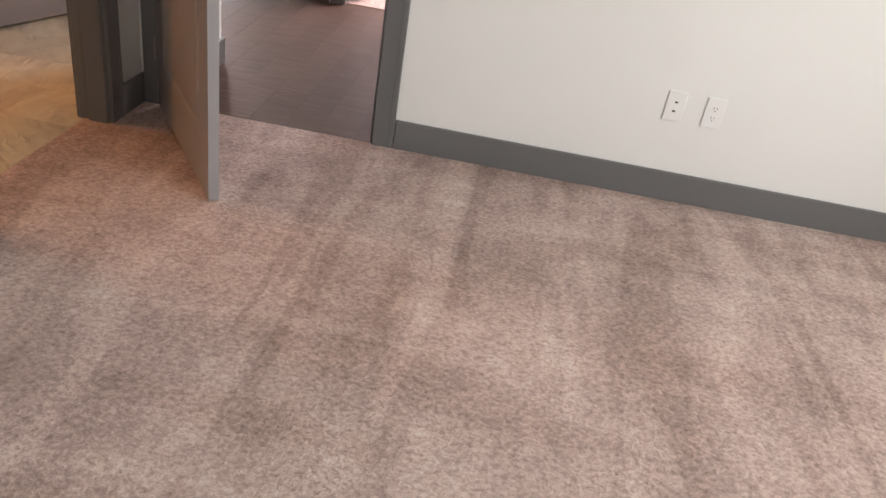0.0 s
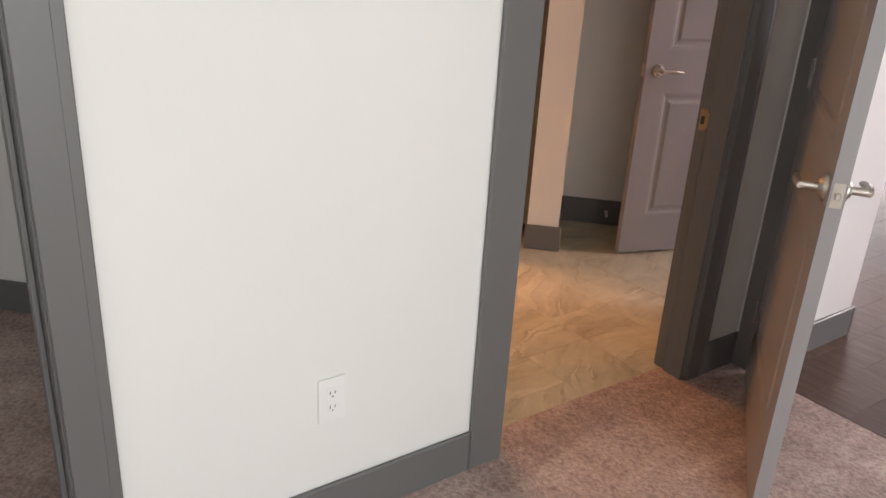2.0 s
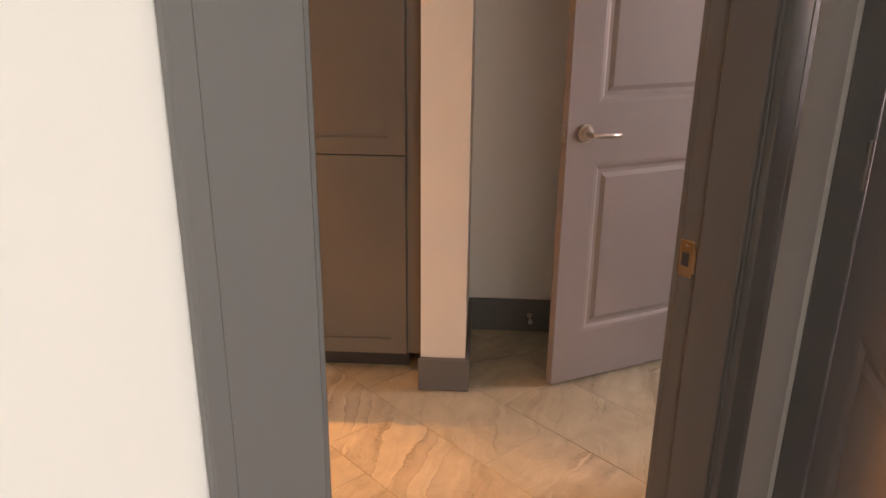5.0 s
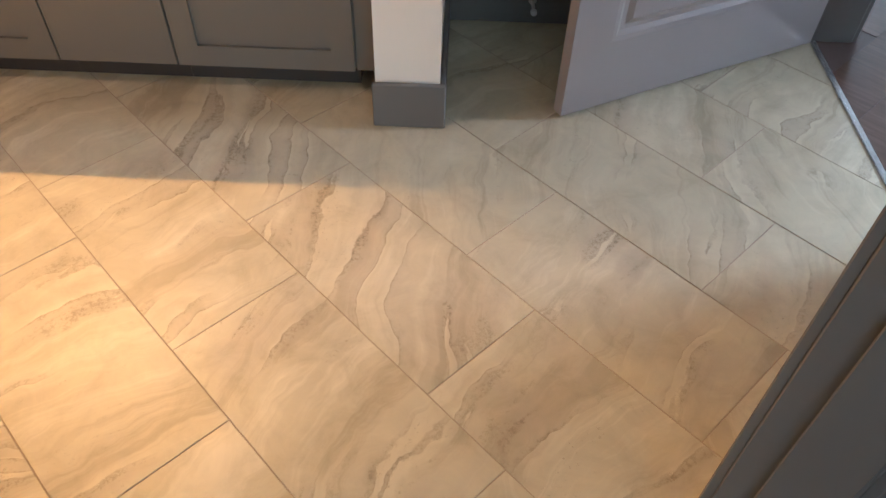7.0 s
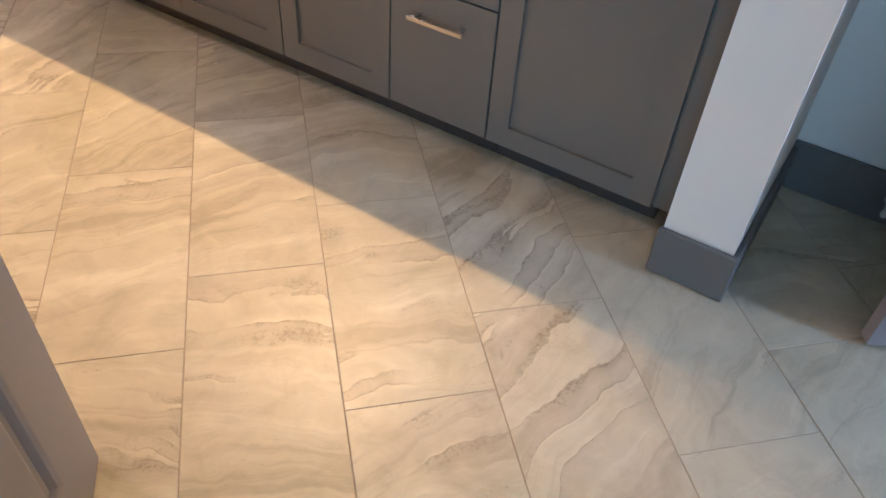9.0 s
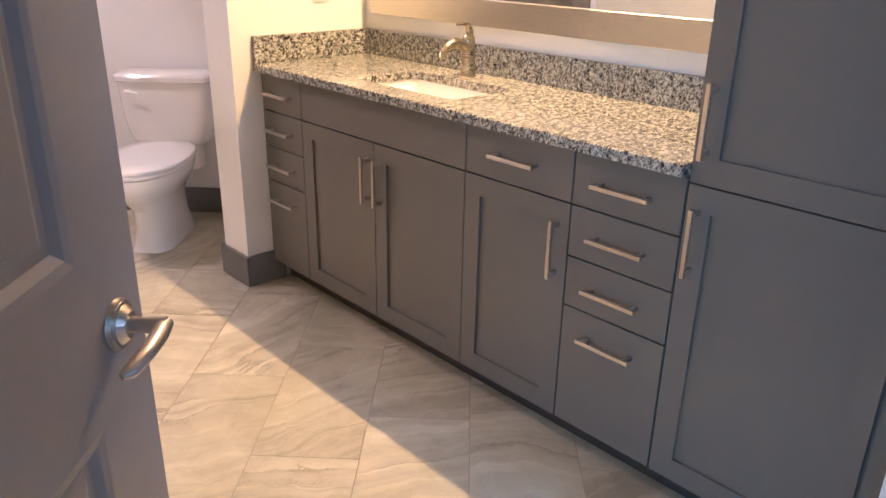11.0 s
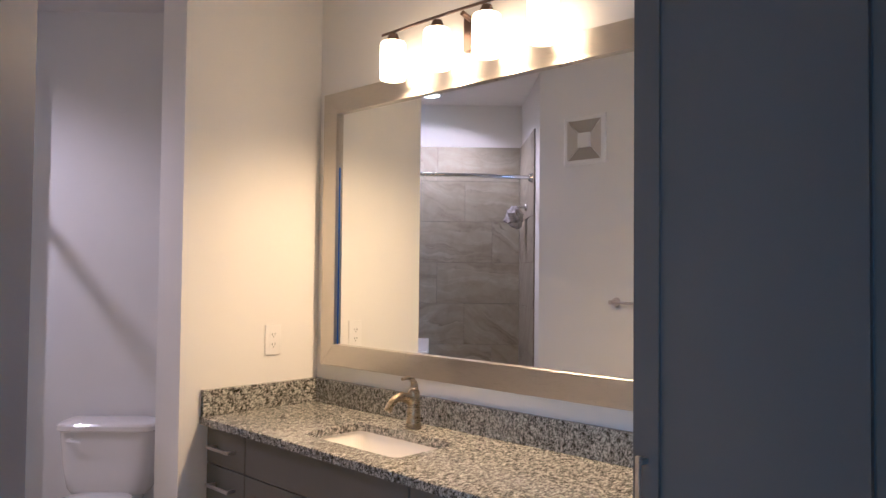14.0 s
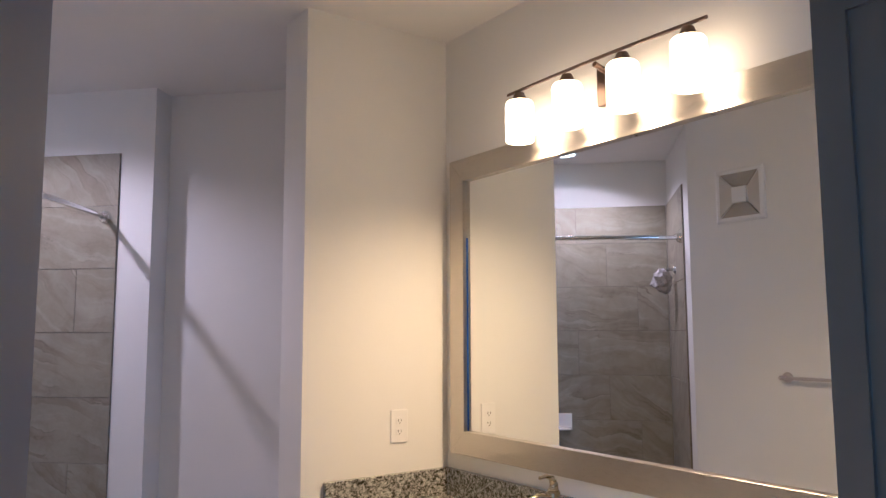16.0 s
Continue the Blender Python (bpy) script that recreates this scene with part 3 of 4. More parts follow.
def shaker(parent, x0, x1, z0, z1, st=0.058):
    bm = B()
    a, b, c, d = x0 + 0.002, x1 - 0.002, z0 + 0.002, z1 - 0.002
    for q in ((a, a + st, c, d), (b - st, b, c, d)):
        box(bm, q[0], q[1], 0, 0.0185, q[2], q[3])
    for q in ((c, c + st), (d - st, d)):
        box(bm, a + st, b - st, 0, 0.0185, q[0], q[1])
    bmesh.ops.remove_doubles(bm, verts=bm.verts, dist=1e-5)
    box(bm, a + st - 0.003, b - st + 0.003, 0.0085, 0.0165, c + st - 0.003, d - st + 0.003)
    return part("cabinet_door", bm, CAB, parent)


def cabinet(name, x0, x1, z0, z1, label, depth=0.496, well=False):
    root = thing(name, pose((x0 + x1) / 2, 0, 0), label, "cabinet", "vanity cabinets")
    k = (x0 + x1) / 2
    bm = B()
    box(bm, x0 - k + 0.0006, x1 - k - 0.0006, 0.0195, depth, z0, 0.70 if well else z1)
    if well:        # open at the top for the basin
        a, b = x0 - k + 0.0006, x1 - k - 0.0006
        box(bm, a, b, 0.0195, 0.036, 0.7003, z1)
        box(bm, a, b, depth - 0.016, depth, 0.7003, z1)
        box(bm, a, a + 0.016, 0.0363, depth - 0.0163, 0.7003, z1)
        box(bm, b - 0.016, b, 0.0363, depth - 0.0163, 0.7003, z1)
    part("body", bm, CAB, root)
    # the kick's dark colour carries the shade below the doors
    part("toe_kick", box(B(), x0 - k + 0.0006, x1 - k - 0.0006, 0.075, depth - 0.01, 0.0, z0 - 0.0005), TOE_SHADE, root, "recessed toe kick, darkened in colour for the shade under the cabinet")
    return root, k


Z = [0.086, 0.432, 0.569, 0.705, 0.842]


def drawer_stack(name, x0, x1, label):
    root, k = cabinet(name, x0, x1, 0.086, 0.8475, label)
    for z0, z1 in zip(Z, Z[1:]):
        f = slab(root, x0 - k, x1 - k, z0, z1)
        zc = (z0 + z1) / 2 if z1 > 0.5 else 0.363
        pull(f, 0, zc, False)
    return root


drawer_stack("drawer_cabinet", -2.2335, -1.968, "narrow grey four-drawer vanity cabinet against the side wall")
root, k = cabinet("sink_cabinet", -1.968, -1.136, 0.086, 0.8475, "grey double-door sink cabinet with a false front", well=True)
slab(root, -1.968 - k, -1.136 - k, 0.705, 0.842, "false_front")
pull(shaker(root, -1.968 - k, -1.552 - k, 0.086, 0.705), -1.583 - k, 0.578, True)
pull(shaker(root, -1.552 - k, -1.136 - k, 0.086, 0.705), -1.520 - k, 0.578, True)
root, k = cabinet("door_cabinet", -1.136, -0.760, 0.086, 0.8475, "grey vanity cabinet with one drawer over a door")
pull(slab(root, -1.136 - k, -0.760 - k, 0.705, 0.842), -0.945 - k, 0.777, False)
pull(shaker(root, -1.136 - k, -0.760 - k, 0.086, 0.705), -0.795 - k, 0.578, True)
drawer_stack("drawer_cabinet", -0.760, -0.4575, "grey four-drawer vanity cabinet beside the tall cabinet")
root, k = cabinet("tall_cabinet", -0.456, 0.000, 0.086, 2.077, "tall grey linen cabinet with two doors", 0.498)
pull(shaker(root, -0.456 - k, -0.002 - k, 0.086, 0.832), -0.424 - k, 0.706, True)
pull(shaker(root, -0.456 - k, -0.002 - k, 0.832, 2.075), -0.424 - k, 0.970, True)
bm = box(B(), -k + 0.0005, 0.0565 - k, 0.0105, 0.030, 0.086, 2.077, 0.001)
part("filler", bm, CAB, root)

# worktop with a sink opening
SX0, SX1, SY0, SY1 = -1.745, -1.270, 0.070, 0.335


def slab_with_hole(bm, x0, x1, y0, y1, z0, z1, hole):
    """A slab with a hole whose corners run counter-clockwise from +x."""
    n = len(hole)
    cx, cy = sum(p[0] for p in hole) / n, sum(p[1] for p in hole) / n
    outer, q = [], n // 4
    for i, (px, py) in enumerate(hole):
        c, j = divmod(i, q)
        ex, ey = (x1, x0, x0, x1)[c], (y1, y1, y0, y0)[c]
        if j == q // 2:
            outer.append((ex, ey))
        else:
            outer.append((ex, py) if (j < q // 2) == (c % 2 == 0) else (px, ey))
    b = 0.003
    e = [(min(max(p[0], x0 + b), x1 - b), min(max(p[1], y0 + b), y1 - b)) for p in outer]
    loops = [[(*p, z0) for p in hole], [(*p, z0) for p in outer], [(*p, z1 - b) for p in outer], [(*p, z1) for p in e], [(*p, z1) for p in hole]]
    vs = [[bm.verts.new(p) for p in lp] for lp in loops]
    for a, c in zip(vs, vs[1:] + vs[:1]):
        for i in range(n):
            bm.faces.new((a[i], a[(i + 1) % n], c[(i + 1) % n], c[i]))
    bmesh.ops.recalc_face_normals(bm, faces=bm.faces)
    return bm


root = thing("countertop", ID, "speckled grey, black and cream granite vanity top with backsplash", "countertop")
part("slab", slab_with_hole(B(), -2.2342, -0.4572, -0.030, 0.4992, 0.848, 0.876, rrect(SX0, SX1, SY0, SY1, 0.03)), GRANITE, root)
part("backsplash", box(B(), -2.2135, -0.4572, 0.4785, 0.4992, 0.8764, 0.973, 0.0015), GRANITE, root)
part("side_splash", box(B(), -2.2342, -2.2140, -0.028, 0.4992, 0.8764, 0.973, 0.0015), GRANITE, root)

root = thing("sink", pose((SX0 + SX1) / 2, (SY0 + SY1) / 2, 0.8475), "white porcelain undermount basin in the granite top", "sink")
a, b = (SX1 - SX0) / 2 + 0.006, (SY1 - SY0) / 2 + 0.006
prof = [(0.03, 0.03, -0.130), (a - 0.015, b - 0.012, -0.112), (a + 0.004, b + 0.004, -0.012), (a + 0.02, b + 0.02, -0.011), (a + 0.02, b + 0.02, -0.001),
        (a, b, -0.001), (a - 0.006, b - 0.005, -0.020), (a - 0.026, b - 0.022, -0.078), (a - 0.038, b - 0.034, -0.090), (0.026, 0.022, -0.118)]
loops = [[(x2, y2, z2) for x2, y2 in rrect(-aa, aa, -bb, bb, min(0.035, aa * 0.8, bb * 0.8), 6)] for aa, bb, z2 in prof]
part("bowl", rings(B(), loops), PORC, root)
part("drain", rod(B(), (0, 0, -0.1185), (0, 0, -0.1145), 0.022, 0.024, 28), BRONZE, root, smooth=True)

# faucet
root = thing("faucet", pose(-1.545, 0.405, 0.876), "champagne bronze single-lever basin faucet", "faucet")
part("base_ring", rod(B(), (0, 0, 0), (0, 0, 0.006), 0.031, 0.029, 32, 0.001), BRONZE, root, smooth=True)
part("body", tube(B(), [(0, 0, 0.005), (0, 0, 0.03), (0, 0, 0.07), (0, 0, 0.105), (0, -0.002, 0.128), (0, -0.003, 0.140)], [0.027, 0.025, 0.0225, 0.0215, 0.021, 0.013], 24), BRONZE, root, smooth=True)
part("spout", tube(B(), [(0, -0.004, 0.085), (0, -0.03, 0.108), (0, -0.062, 0.116), (0, -0.092, 0.108), (0, -0.115, 0.086), (0, -0.122, 0.072)], [0.017, 0.0195, 0.019, 0.018, 0.0185, 0.017], 18, 0.75), BRONZE, root, smooth=True)
part("lever", tube(B(), [(0, -0.001, 0.132), (0, 0.002, 0.150), (0, -0.008, 0.170), (0, -0.030, 0.178), (0, -0.056, 0.174)], [0.016, 0.013, 0.0095, 0.008, 0.0065], 16, 0.8), BRONZE, root, smooth=True)


# ---- mirror ----
root = thing("wall_mirror", ID, "large wall mirror in a wide brushed nickel frame over the vanity", "mirror")
MX0, MX1, MZ0, MZ1, FW = -2.174, -0.462, 1.036, 2.148, 0.086
part("glass", box(B(), MX0 + 0.07, MX1 - 0.012, 0.4885, 0.4925, MZ0 + 0.07, MZ1 - 0.07), MIRROR, root)
for pts in (((MX0, MZ0), (MX1, MZ0), (MX1 - 0.014, MZ0 + FW), (MX0 + FW, MZ0 + FW)), ((MX0, MZ1), (MX0 + FW, MZ1 - FW), (MX1 - 0.014, MZ1 - FW), (MX1, MZ1)),
            ((MX0, MZ0), (MX0 + FW, MZ0 + FW), (MX0 + FW, MZ1 - FW), (MX0, MZ1)), ((MX1, MZ0), (MX1, MZ1), (MX1 - 0.014, MZ1 - FW), (MX1 - 0.014, MZ0 + FW))):
    bm = rings(B(), [[(p[0], 0.4993, p[1]) for p in pts], [(p[0], 0.4705, p[1]) for p in pts]])
    bmesh.ops.bevel(bm, geom=bm.edges[:], offset=0.0012, segments=1, affect="EDGES")
    part("frame_rail", bm, FRAMEM, root)
part("protective_film", box(B(), MX0 + FW + 0.0005, MX0 + FW + 0.004, 0.4862, 0.4876, MZ0 + FW + 0.001, MZ1 - FW - 0.22), BLUE, root, "thin blue edge strip")

# ---- vanity light ----
root = thing("vanity_light", pose(-1.333, 0, 2.285), "four-shade bathroom vanity light, lit, on a slim bronze bar", "wall lamp")
part("back_plate", box(B(), -0.06, 0.06, 0.476, 0.499, -0.105, 0.015, 0.004, 2), DARKM, root)
part("arm", rod(B(), (0, 0.477, -0.02), (0, 0.405, 0.0), 0.009, n=16), DARKM, root, smooth=True)
bm = tube(B(), [(-0.395 + 0.79 * i / 14, 0.40 , 0.006 + 0.006 * math.cos((i / 14 - 0.5) * math.pi)) for i in range(15)], [0.008] * 15, 12, 0.6)
part("bar", bm, DARKM, root, smooth=True)
for i in range(4):
    cx = -0.337 + i * 0.2247
    lp = part("shade", rings(B(), [[(cx + r * math.cos(2 * math.pi * q / 28), 0.40 + r * math.sin(2 * math.pi * q / 28), zz) for q in range(28)]
                                   for r, zz in ((0.030, -0.028), (0.042, -0.032), (0.0475, -0.042), (0.048, -0.11), (0.0475, -0.166), (0.044, -0.170), (0.03, -0.168))]), SHADE, root, "lit opal glass cylinder shade", True)
    part("socket_cap", rod(B(), (cx, 0.40, -0.030), (cx, 0.40, -0.002), 0.027, 0.016, 24), DARKM, lp, smooth=True)


# ---- outlets ----
def outlet(m, kind="duplex", label="white duplex wall outlet with a smooth cover plate", name="wall_outlet"):
    """A cover plate on a wall whose face is y = 0 and whose room lies at -y."""
    root = thing(name, m, label, "wall outlet", "wall outlets")
    bm = box(B(), -0.0365, 0.0365, -0.0065, -0.0003, -0.060, 0.060, 0.0028, 2)
    part("cover_plate", bm, PLAST, root)
    if kind == "duplex":
        for zc in (-0.0195, 0.0195):
            bm = prism(B(), [(0.0165 * math.copysign(min(abs(math.cos(a)) * 1.15, 1), math.cos(a)), 0.0145 * math.sin(a)) for a in (2 * math.pi * q / 24 for q in range(24))], 0, 0.0012)
            bmesh.ops.transform(bm, matrix=Matrix.Translation((0, -0.0065, zc)) @ Matrix.Rotation(radians(90), 4, "X"), verts=bm.verts)
            soc = part("receptacle", bm, PLAST, root)
            bm = B()
            for dx, hh in ((-0.0063, 0.0045), (0.0063, 0.0038)):
                box(bm, dx - 0.0011, dx + 0.0011, -0.0088, -0.0083, zc + 0.002 - hh, zc + 0.002 + hh)
            rod(bm, (0, -0.0083, zc - 0.0085), (0, -0.0088, zc - 0.0085), 0.0022, n=12)
            part("slots", bm, SLOT, soc)
    else:
        part("jack", box(B(), -0.007, 0.005, -0.0082, -0.0066, -0.022, -0.016), SLOT, root)
        part("jack", box(B(), -0.006, 0.006, -0.0082, -0.0066, 0.014, 0.020), SLOT, root)
    part("screw", rod(B(), (0, -0.0066, 0), (0, -0.0078, 0), 0.0032, n=12), PLAST, root)
    return root


outlet(pose(-2.2348, 0.278, 1.142, 0, 0, 90), name="wall_outlet")
outlet(TURN @ pose(-1.788, -1.3904, 0.372, 0, 0, 0), name="wall_outlet")
outlet(TURN @ pose(-0.1004, -3.705, 0.400, 0, 0, -90), name="wall_outlet")
outlet(TURN @ pose(-0.1004, -3.553, 0.400, 0, 0, -90), "jack", "white two-port wall plate beside an outlet", name="data_plate")

# ---- toilet ----
TS, TW = -2.205, 2.362
root = thing("toilet", TURN @ pose(TS, TW, 0, 0, 0, 0), "white two-piece porcelain toilet with the lid closed", "toilet")
# local: y from 0 at the wall's trim to negative in front
lps = [superloop(0, -0.115, z, a, b, e, 48) for z, a, b, e in
       ((0.425, 0.170, 0.075, 4), (0.45, 0.182, 0.086, 5), (0.55, 0.198, 0.092, 6), (0.70, 0.208, 0.096, 7), (0.725, 0.208, 0.096, 7))]
tank = part("tank", rings(B(), lps), PORC, root, smooth=True)
lps = [superloop(0, -0.117, z, a, b, e, 48) for z, a, b, e in
       ((0.726, 0.214, 0.101, 7), (0.731, 0.221, 0.107, 7), (0.752, 0.222, 0.108, 7), (0.762, 0.214, 0.100, 7), (0.766, 0.17, 0.07, 5))]
part("tank_lid", rings(B(), lps), PORC, tank, smooth=True)
bm = rod(B(), (-0.150, -0.208, 0.685), (-0.150, -0.224, 0.685), 0.013, n=20)
tube(bm, [(-0.158, -0.226, 0.686), (-0.13, -0.231, 0.684), (-0.095, -0.233, 0.678)], [0.008, 0.0075, 0.006], 12, 0.6)
part("flush_lever", bm, PORC, tank, smooth=True)
lps = [superloop(0, cy, z, a, b, e, 48) for z, cy, a, b, e in
       ((0.0, -0.345, 0.098, 0.215, 3.6), (0.025, -0.345, 0.094, 0.210, 3.2), (0.11, -0.35, 0.082, 0.195, 2.7), (0.20, -0.36, 0.084, 0.20, 2.4), (0.265, -0.395, 0.112, 0.238, 2.2),
        (0.325, -0.43, 0.157, 0.277, 2.2), (0.375, -0.445, 0.179, 0.292, 2.25), (0.398, -0.445, 0.178, 0.290, 2.25))]
part("bowl", rings(B(), lps), PORC, root, smooth=True)
lps = [superloop(0, -0.13, z, 0.135, b, 4, 40) for z, b in ((0.30, 0.09), (0.424, 0.10))]
part("deck", rings(B(), lps), PORC, root, smooth=True)
lps = [superloop(0, -0.44, z, a, b, 2.2, 48) for z, a, b in ((0.3995, 0.172, 0.283), (0.402, 0.184, 0.294), (0.414, 0.186, 0.296), (0.418, 0.180, 0.290))]
part("seat", rings(B(), lps), PORC, root, smooth=True)
lps = [superloop(0, -0.435, z, a, b, 2.2, 48) for z, a, b in ((0.421, 0.180, 0.288), (0.424, 0.186, 0.294), (0.434, 0.184, 0.292), (0.441, 0.165, 0.272), (0.444, 0.10, 0.2))]
part("lid", rings(B(), lps), PORC, root, smooth=True)
for ob in root.children_recursive:
    ob.data.transform(Matrix.Diagonal((1, 1, 0.95, 1)))
root = thing("paper_holder", pose(-2.4225, 0.06, 0.52), "small white ceramic paper holder on the side wall", "toilet paper holder")
bm = box(B(), -0.009, -0.0005, -0.075, 0.075, -0.03, 0.03, 0.003)
part("plate", bm, PORC, root)
for e in (-1, 1):
    part("arm", box(B(), -0.07, -0.0095, e * 0.062 - 0.009, e * 0.062 + 0.009, -0.016, 0.016, 0.004, 2), PORC, root)
part("roller", rod(B(), (-0.052, -0.0525, 0), (-0.052, 0.0525, 0), 0.010, n=18), PORC, root, smooth=True)

# ---- door stop ----
root = thing("door_stop", pose(0.470, 0.4095, 0.075), "small white spring door stop on the baseboard", "door stop")
part("mount", rod(B(), (0, 0, 0), (0, -0.008, 0), 0.012, 0.009, 18), NICKEL, root, smooth=True)
part("rod", rod(B(), (0, -0.008, 0), (0, -0.062, 0), 0.0048, n=12), NICKEL, root, smooth=True)
part("tip", rod(B(), (0, -0.062, 0), (0, -0.074, 0), 0.0095, 0.0085, 18, 0.001), RUBBER, root, smooth=True)

# ---- shower ----
root = thing("shower_rod", TURN, "curved brushed metal shower curtain rod between the alcove walls", "curtain rod")
n = 24
pts = [(-2.925 + 0.11 * math.sin(math.pi * i / n), 0.792 + (2.226 - 0.792) * i / n, 2.035) for i in range(n + 1)]
part("rod", tube(B(), pts, [0.0125] * (n + 1), 16), CHROME, root, smooth=True)
for y0, y1 in ((2.2325, 2.205), (0.7935, 0.821)):
    bm = rod(B(), (-2.925, y0, 2.035), (-2.920, y1, 2.035), 0.034, 0.022, 28, 0.002)
    part("flange", bm, CHROME, root, smooth=True)

root = thing("showerhead", TURN @ pose(-3.25, 0.7935, 1.87), "shower head wrapped in clear plastic on a short arm", "shower head")
part("arm_flange", rod(B(), (0, 0, 0), (0, 0.012, 0), 0.028, 0.02, 24), CHROME, root, smooth=True)
part("arm", tube(B(), [(0, 0.01, 0), (0, 0.04, 0.004), (0, 0.07, -0.015), (0, 0.085, -0.05)], [0.010] * 4, 14), CHROME, root, smooth=True)
part("head", rod(B(), (0, 0.082, -0.045), (0, 0.105, -0.10), 0.018, 0.042, 28), CHROME, root, smooth=True)
bm = B()
bmesh.ops.create_icosphere(bm, subdivisions=3, radius=1.0)
for v in bm.verts:
    d = 1 + 0.35 * noise.noise(v.co * 2.1) + 0.18 * noise.noise(v.co * 6.0)
    v.co = Vector((v.co.x * 0.060 * d, 0.085 + v.co.y * 0.062 * d, -0.068 + v.co.z * 0.075 * d))
part("plastic_wrap", bm, BAG, root, "crumpled clear plastic wrap")

root = thing("soap_dish", TURN @ pose(-3.628, 1.535, 0.875), "white ceramic soap dish set into the shower tile", "soap dish")
part("back", box(B(), 0.0, 0.012, -0.075, 0.075, -0.055, 0.055, 0.005, 2), PORC, root)
part("tray", box(B(), 0.0125, 0.085, -0.068, 0.068, -0.05, -0.034, 0.006, 2), PORC, root)

root = thing("recessed_light", TURN @ pose(-3.30, 1.47, H), "round recessed ceiling light, lit, over the shower", "ceiling light")
lps = [[(r * math.cos(2 * math.pi * q / 36), r * math.sin(2 * math.pi * q / 36), z) for q in range(36)] for r, z in ((0.070, -0.0005), (0.098, -0.0005), (0.096, -0.010), (0.072, -0.012))]
bm = rings(B(), lps, False, False)
part("trim_ring", bm, PLAST, root, smooth=True)
part("diffuser", rod(B(), (0, 0, -0.009), (0, 0, -0.002), 0.0695, n=36), RECESS, root)

# ---- fan grille and towel bar ----
root = thing("fan_grille", pose(-2.10, -1.3148, 2.195, 0, 0, 180), "square exhaust fan grille with sunken louvres high on the wall", "exhaust fan")
VS = 0.142
bm = B()
lps = [[(sx * a, y2, sz * a) for sx, sz in ((-1, -1), (1, -1), (1, 1), (-1, 1))] for a, y2 in ((VS, 0.0), (VS, -0.014), (VS - 0.012, -0.020), (VS - 0.026, -0.018))]
rings(bm, lps, False, False)
part("frame", bm, PLAST, root)
c = 0.042
for q in range(4):
    rm = Matrix.Rotation(radians(90 * q), 4, "Y")
    bm = B()
    vo, vi, m_ = VS - 0.0265, c + 0.001, 0.006
    quad = [(-vo + m_, -0.017, vo), (vo - m_, -0.017, vo), (vi - m_ / 2, -0.008, vi), (-vi + m_ / 2, -0.008, vi)]
    rings(bm, [[rm @ Vector(p) for p in quad], [rm @ (Vector(p) + Vector((0, 0.005, 0))) for p in quad]])
    part("louvre", bm, VENTL if q % 2 else VENTC, root)
part("centre_square", box(B(), -c, c, -0.022, -0.002, -c, c, 0.002), PLAST, root)

root = thing("towel_bar", pose(-1.60, -1.3148, 1.26, 0, 0, 180), "brushed nickel towel bar on round posts", "towel bar")
for e in (-1, 1):
    p = part("post", rod(B(), (e * 0.29, 0, 0), (e * 0.29, -0.012, 0), 0.027, 0.024, 28, 0.002), NICKEL, root, smooth=True)
    part("stem", rod(B(), (e * 0.29, -0.011, 0), (e * 0.29, -0.066, 0), 0.010, 0.012, 20), NICKEL, p, smooth=True)
part("bar", rod(B(), (-0.29, -0.060, 0), (0.29, -0.060, 0), 0.008, n=18), NICKEL, root, smooth=True)

# ---- thresholds ----
bm = box(B(), 1.296, 1.314, -0.470, 0.370, -0.002, 0.0045, 0.0015)
tagged(part("threshold_strip", bm, STRIP, None, "thin aluminium strip between tile and wood floor"), kind="structure")

# ---- living room window, far away ----
root = thing("living_window", ID, "wide living room window with a dark frame and mid rail", "window")
for b in ((3.0, 6.2, 8.13, 8.17, 1.25, 1.33), (3.0, 3.05, 8.13, 8.17, 0.7, 2.5), (6.15, 6.2, 8.13, 8.17, 0.7, 2.5), (4.57, 4.63, 8.13, 8.17, 0.7, 2.5)):
    part("window_bar", box(B(), *b), TRIM, root)
post = tagged(part("post", box(B(), 3.87, 3.9495, 4.63, 4.83, 0, 2.45, 0.003), TRIM), kind="structure")
post.name = "trim_opening"
hall_leaf = door("hall_end_door", TURN @ pose(2.19, -1.80, 0, 0, 0, -20), 0.79, "open grey two-panel door of the room off the hallway")


# ---- floor pieces ----
def clip(poly, nx, ny, c):
    """The part of a polygon where nx x + ny y <= c."""
    out = []
    for i, p in enumerate(poly):
        q = poly[(i + 1) % len(poly)]
        dp, dq = nx * p[0] + ny * p[1] - c, nx * q[0] + ny * q[1] - c
        if dp <= 0:
            out.append(p)
        if dp * dq < 0:
            k3 = dp / (dp - dq)
            out.append((p[0] + k3 * (q[0] - p[0]), p[1] + k3 * (q[1] - p[1])))
    return out


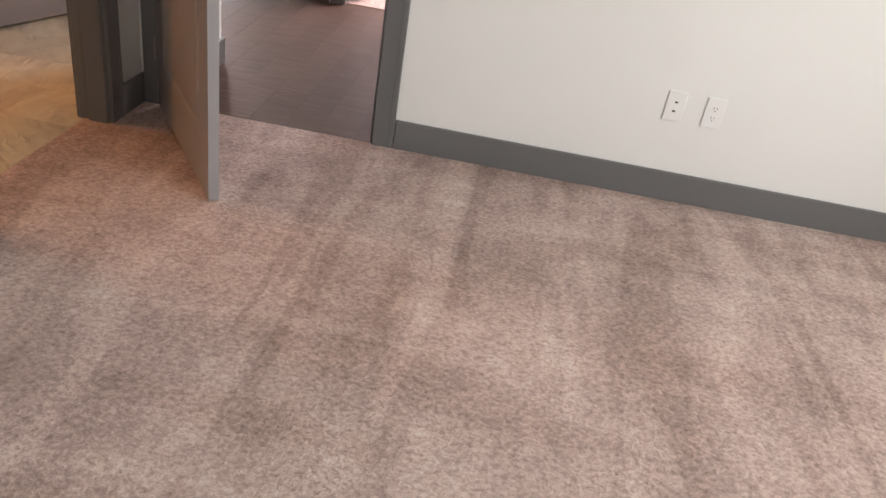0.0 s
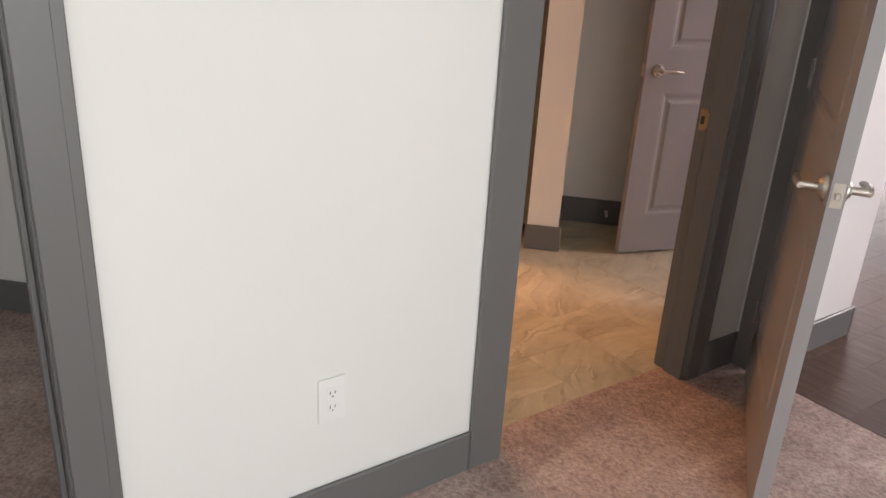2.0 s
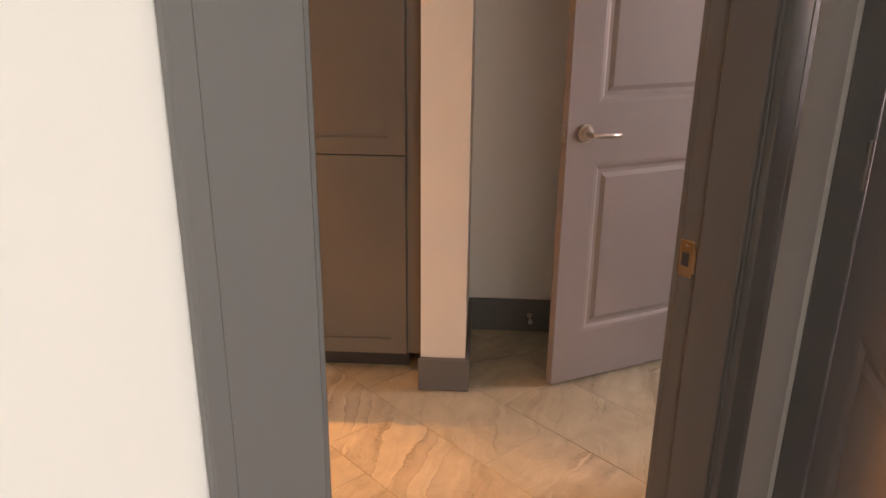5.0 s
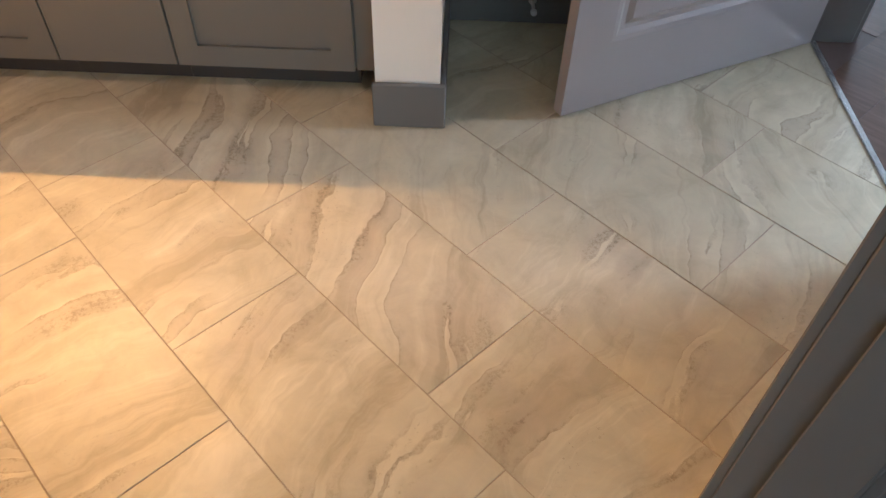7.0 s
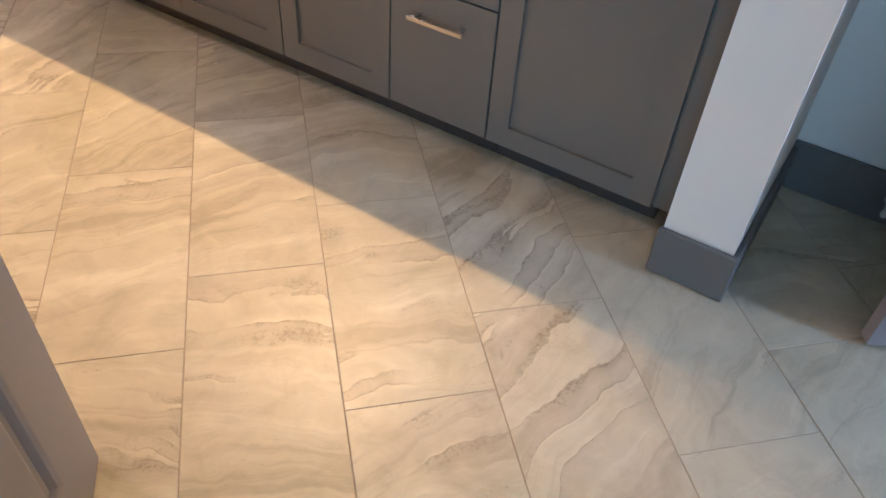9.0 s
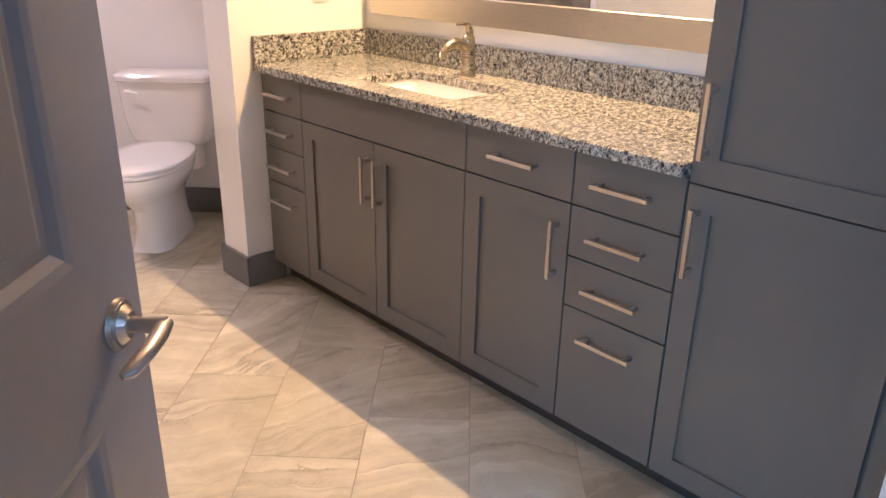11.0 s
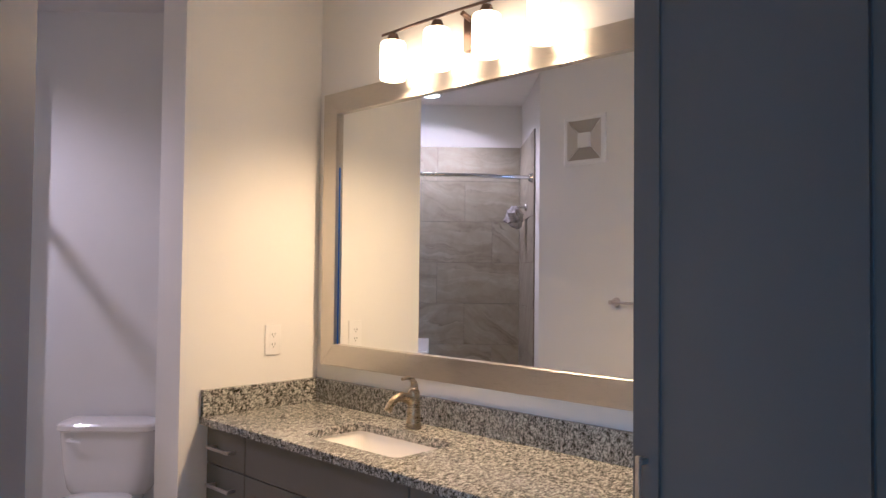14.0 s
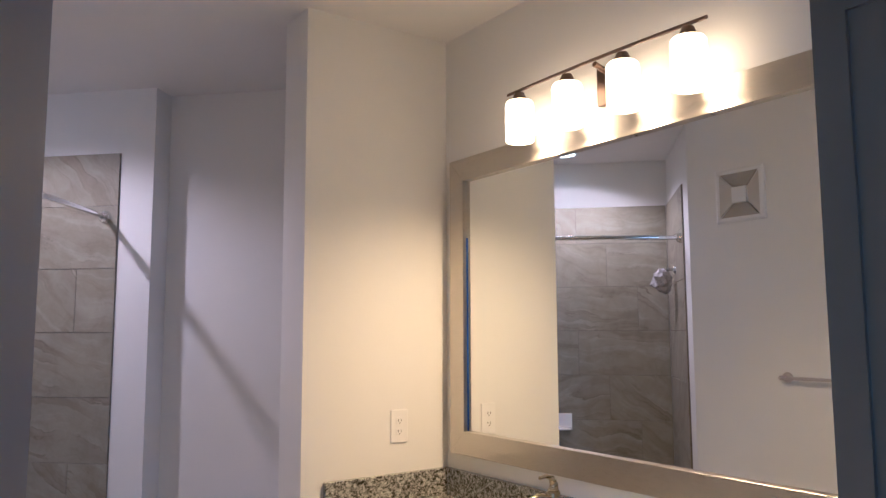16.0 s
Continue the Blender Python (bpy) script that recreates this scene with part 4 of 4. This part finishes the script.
def piece_mesh(name, poly, z0, z1, b, mat):
    bm = B()
    cx, cy = sum(p[0] for p in poly) / len(poly), sum(p[1] for p in poly) / len(poly)

    def inset(d):
        return [(p[0] + (cx - p[0]) * d / max(abs(cx - p[0]), 0.03), p[1] + (cy - p[1]) * d / max(abs(cy - p[1]), 0.03)) if d else p for p in poly]
    vs = [[bm.verts.new((*p, z)) for p in lp] for lp, z in ((poly, z0), (poly, z1 - b), (inset(b), z1))]
    n2 = len(poly)
    for a2, c2 in zip(vs, vs[1:]):
        for i in range(n2):
            bm.faces.new((a2[i], a2[(i + 1) % n2], c2[(i + 1) % n2], c2[i]))
    bm.faces.new(vs[-1])
    bmesh.ops.recalc_face_normals(bm, faces=bm.faces)
    me = bpy.data.meshes.new(name)
    bm.to_mesh(me)
    bm.free()
    me.materials.append(mat)
    return me


def lay(name, me, parent, m):
    ob = new(name, me)
    ob.parent = parent
    ob.matrix_basis = m
    return ob


TP, TL = 0.2975, 0.6035
whole = piece_mesh("tile", [(-TP / 2 + 0.0012, -TL / 2 + 0.0012), (TP / 2 - 0.0012, -TL / 2 + 0.0012), (TP / 2 - 0.0012, TL / 2 - 0.0012), (-TP / 2 + 0.0012, TL / 2 - 0.0012)], -0.006, 0.0, 0.0008, TILE)
rnd = random.Random(4)
for ci in range(-11, 10):
    s0 = -0.767 + ci * TP
    for ri in range(-4, 7):
        w0 = -0.381 + (ci * TL / 3) % TL + ri * TL
        cs, cw = s0 + TP / 2, w0 + TL / 2
        cxx, cyy = sw(cs, cw)
        if w0 + TL < -1.285 or w0 > 2.34 or s0 > 1.3 or s0 + TP < -3.64:
            continue
        if cyy > 0.75 and cxx > -2.3 or cxx > 1.55:
            continue
        if cyy < -1.55 and cxx < -1.6 or (cs < -1.55 and cw < -0.2 and cyy < -1.5) or (cw < 0.69 - 0.2 and cs < -2.7):
            continue
        hx, hy = TP / 2 - 0.0012, TL / 2 - 0.0012
        poly = [(-hx, -hy), (hx, -hy), (hx, hy), (-hx, hy)]
        cut = clip(poly, 0, -1, cw + 1.2895)
        cut = clip(cut, R2, -R2, 1.2965 - cxx)
        cut = clip(cut, R2, R2, 10)
        if len(cut) < 3:
            continue
        area2 = abs(sum(cut[i][0] * cut[(i + 1) % len(cut)][1] - cut[(i + 1) % len(cut)][0] * cut[i][1] for i in range(len(cut)))) / 2
        if area2 < 0.002:
            continue
        same = len(cut) == 4 and area2 > 0.1785
        me = whole if same else piece_mesh("tile", cut, -0.006, 0.0, 0.0008, TILE)
        lift = rnd.uniform(-0.0006, 0.0006)
        m3 = TURN @ pose(cs, cw, lift)
        if same and rnd.random() < 0.5:
            m3 = m3 @ pose(0, 0, 0, 0, 0, 180)
        lay("tile", me, floor_bath, m3)

# wood planks of the hallway, along the hall
PW, PL = 0.152, 1.22
plank = piece_mesh("plank", [(-PL / 2 + 0.0006, -PW / 2 + 0.0006), (PL / 2 - 0.0006, -PW / 2 + 0.0006), (PL / 2 - 0.0006, PW / 2 - 0.0006), (-PL / 2 + 0.0006, PW / 2 - 0.0006)], -0.006, 0.0, 0.0005, WOOD)
for k4 in range(-18, 22):
    for j in range(-1, 6):
        cs = 0.4 + j * PL + (k4 * 0.437) % PL
        cw = k4 * PW - 0.4
        cxx, cyy = sw(cs, cw)
        if cw < -2.7 or cxx < 1.1 + 0.0 and cw > -1.45 or cs - PL / 2 > 6.5 or cs + PL / 2 < -0.085:
            continue
        if cxx + 0.5 < 1.31 and cw > -1.4:
            continue
        hx, hy = PL / 2 - 0.0006, PW / 2 - 0.0006
        cut = clip([(-hx, -hy), (hx, -hy), (hx, hy), (-hx, hy)], -1, 0, cs + 0.088)
        if cw > -1.55:
            cut = clip(cut, -R2, R2, cxx - 1.3135) if cw > -1.45 else cut
        if len(cut) < 3:
            continue
        me = plank if len(cut) == 4 and abs(cut[0][0] + hx) < 1e-6 and abs(cut[2][0] - hx) < 1e-6 and abs(cut[1][0] - hx) < 1e-6 and abs(cut[3][0] + hx) < 1e-6 else piece_mesh("plank", cut, -0.006, 0.0, 0.0005, WOOD)
        lay("plank", me, floor_wood, TURN @ pose(cs, cw, rnd.uniform(-0.0003, 0.0003)))

# shower wall tiles: rows 0.297 high, joints broken by a third
TZ = 2.345


def tile_wall(parent_name, origin_m, length):
    """Tiles on a wall whose local x runs along it and whose face is at z = 0 of a turned frame."""
    root2 = tagged(new(parent_name), "grey veined stone tile lining of the shower", kind="structure")
    root2.matrix_basis = origin_m
    bm2 = box(B(), 0, length, 0, TZ, 0.0005, 0.006)
    part("grout", bm2, GROUTW, root2)
    row, z1 = 0, TZ
    first = 0.255
    while z1 > 0.02:
        z0 = max(z1 - (first if row == 0 else 0.3005), 0.0)
        x0 = -((row * 0.2035) % 0.61)
        while x0 < length:
            a3, b3 = max(x0, 0), min(x0 + 0.61, length)
            if b3 - a3 > 0.02 and z1 - z0 > 0.02:
                ww, hh = (b3 - a3) / 2 - 0.0013, (z1 - z0) / 2 - 0.0013
                key = (round(ww, 3), round(hh, 3))
                if key not in TW_CACHE:
                    TW_CACHE[key] = piece_mesh("tile", [(-ww, -hh), (ww, -hh), (ww, hh), (-ww, hh)], 0.002, 0.010, 0.001, TILEW)
                lay("tile", TW_CACHE[key], root2, pose((a3 + b3) / 2, (z0 + z1) / 2, rnd.uniform(-0.0004, 0.0004)))
            x0 += 0.61
        z1 = z0
        row += 1
    return root2


TW_CACHE = {}
tile_wall("tile_wall_back", TURN @ Matrix.Translation((-3.6395, 0.796, 0)) @ Matrix(((0, 0, 1, 0), (1, 0, 0, 0), (0, 1, 0, 0), (0, 0, 0, 1))), 1.434)
tile_wall("tile_wall_far", TURN @ Matrix.Translation((-2.862, 2.2395, 0)) @ Matrix(((-1, 0, 0, 0), (0, 0, -1, 0), (0, 1, 0, 0), (0, 0, 0, 1))), 0.767)
tile_wall("tile_wall_near", TURN @ Matrix.Translation((-3.629, 0.7855, 0)) @ Matrix(((1, 0, 0, 0), (0, 0, 1, 0), (0, 1, 0, 0), (0, 0, 0, 1))), 0.767)
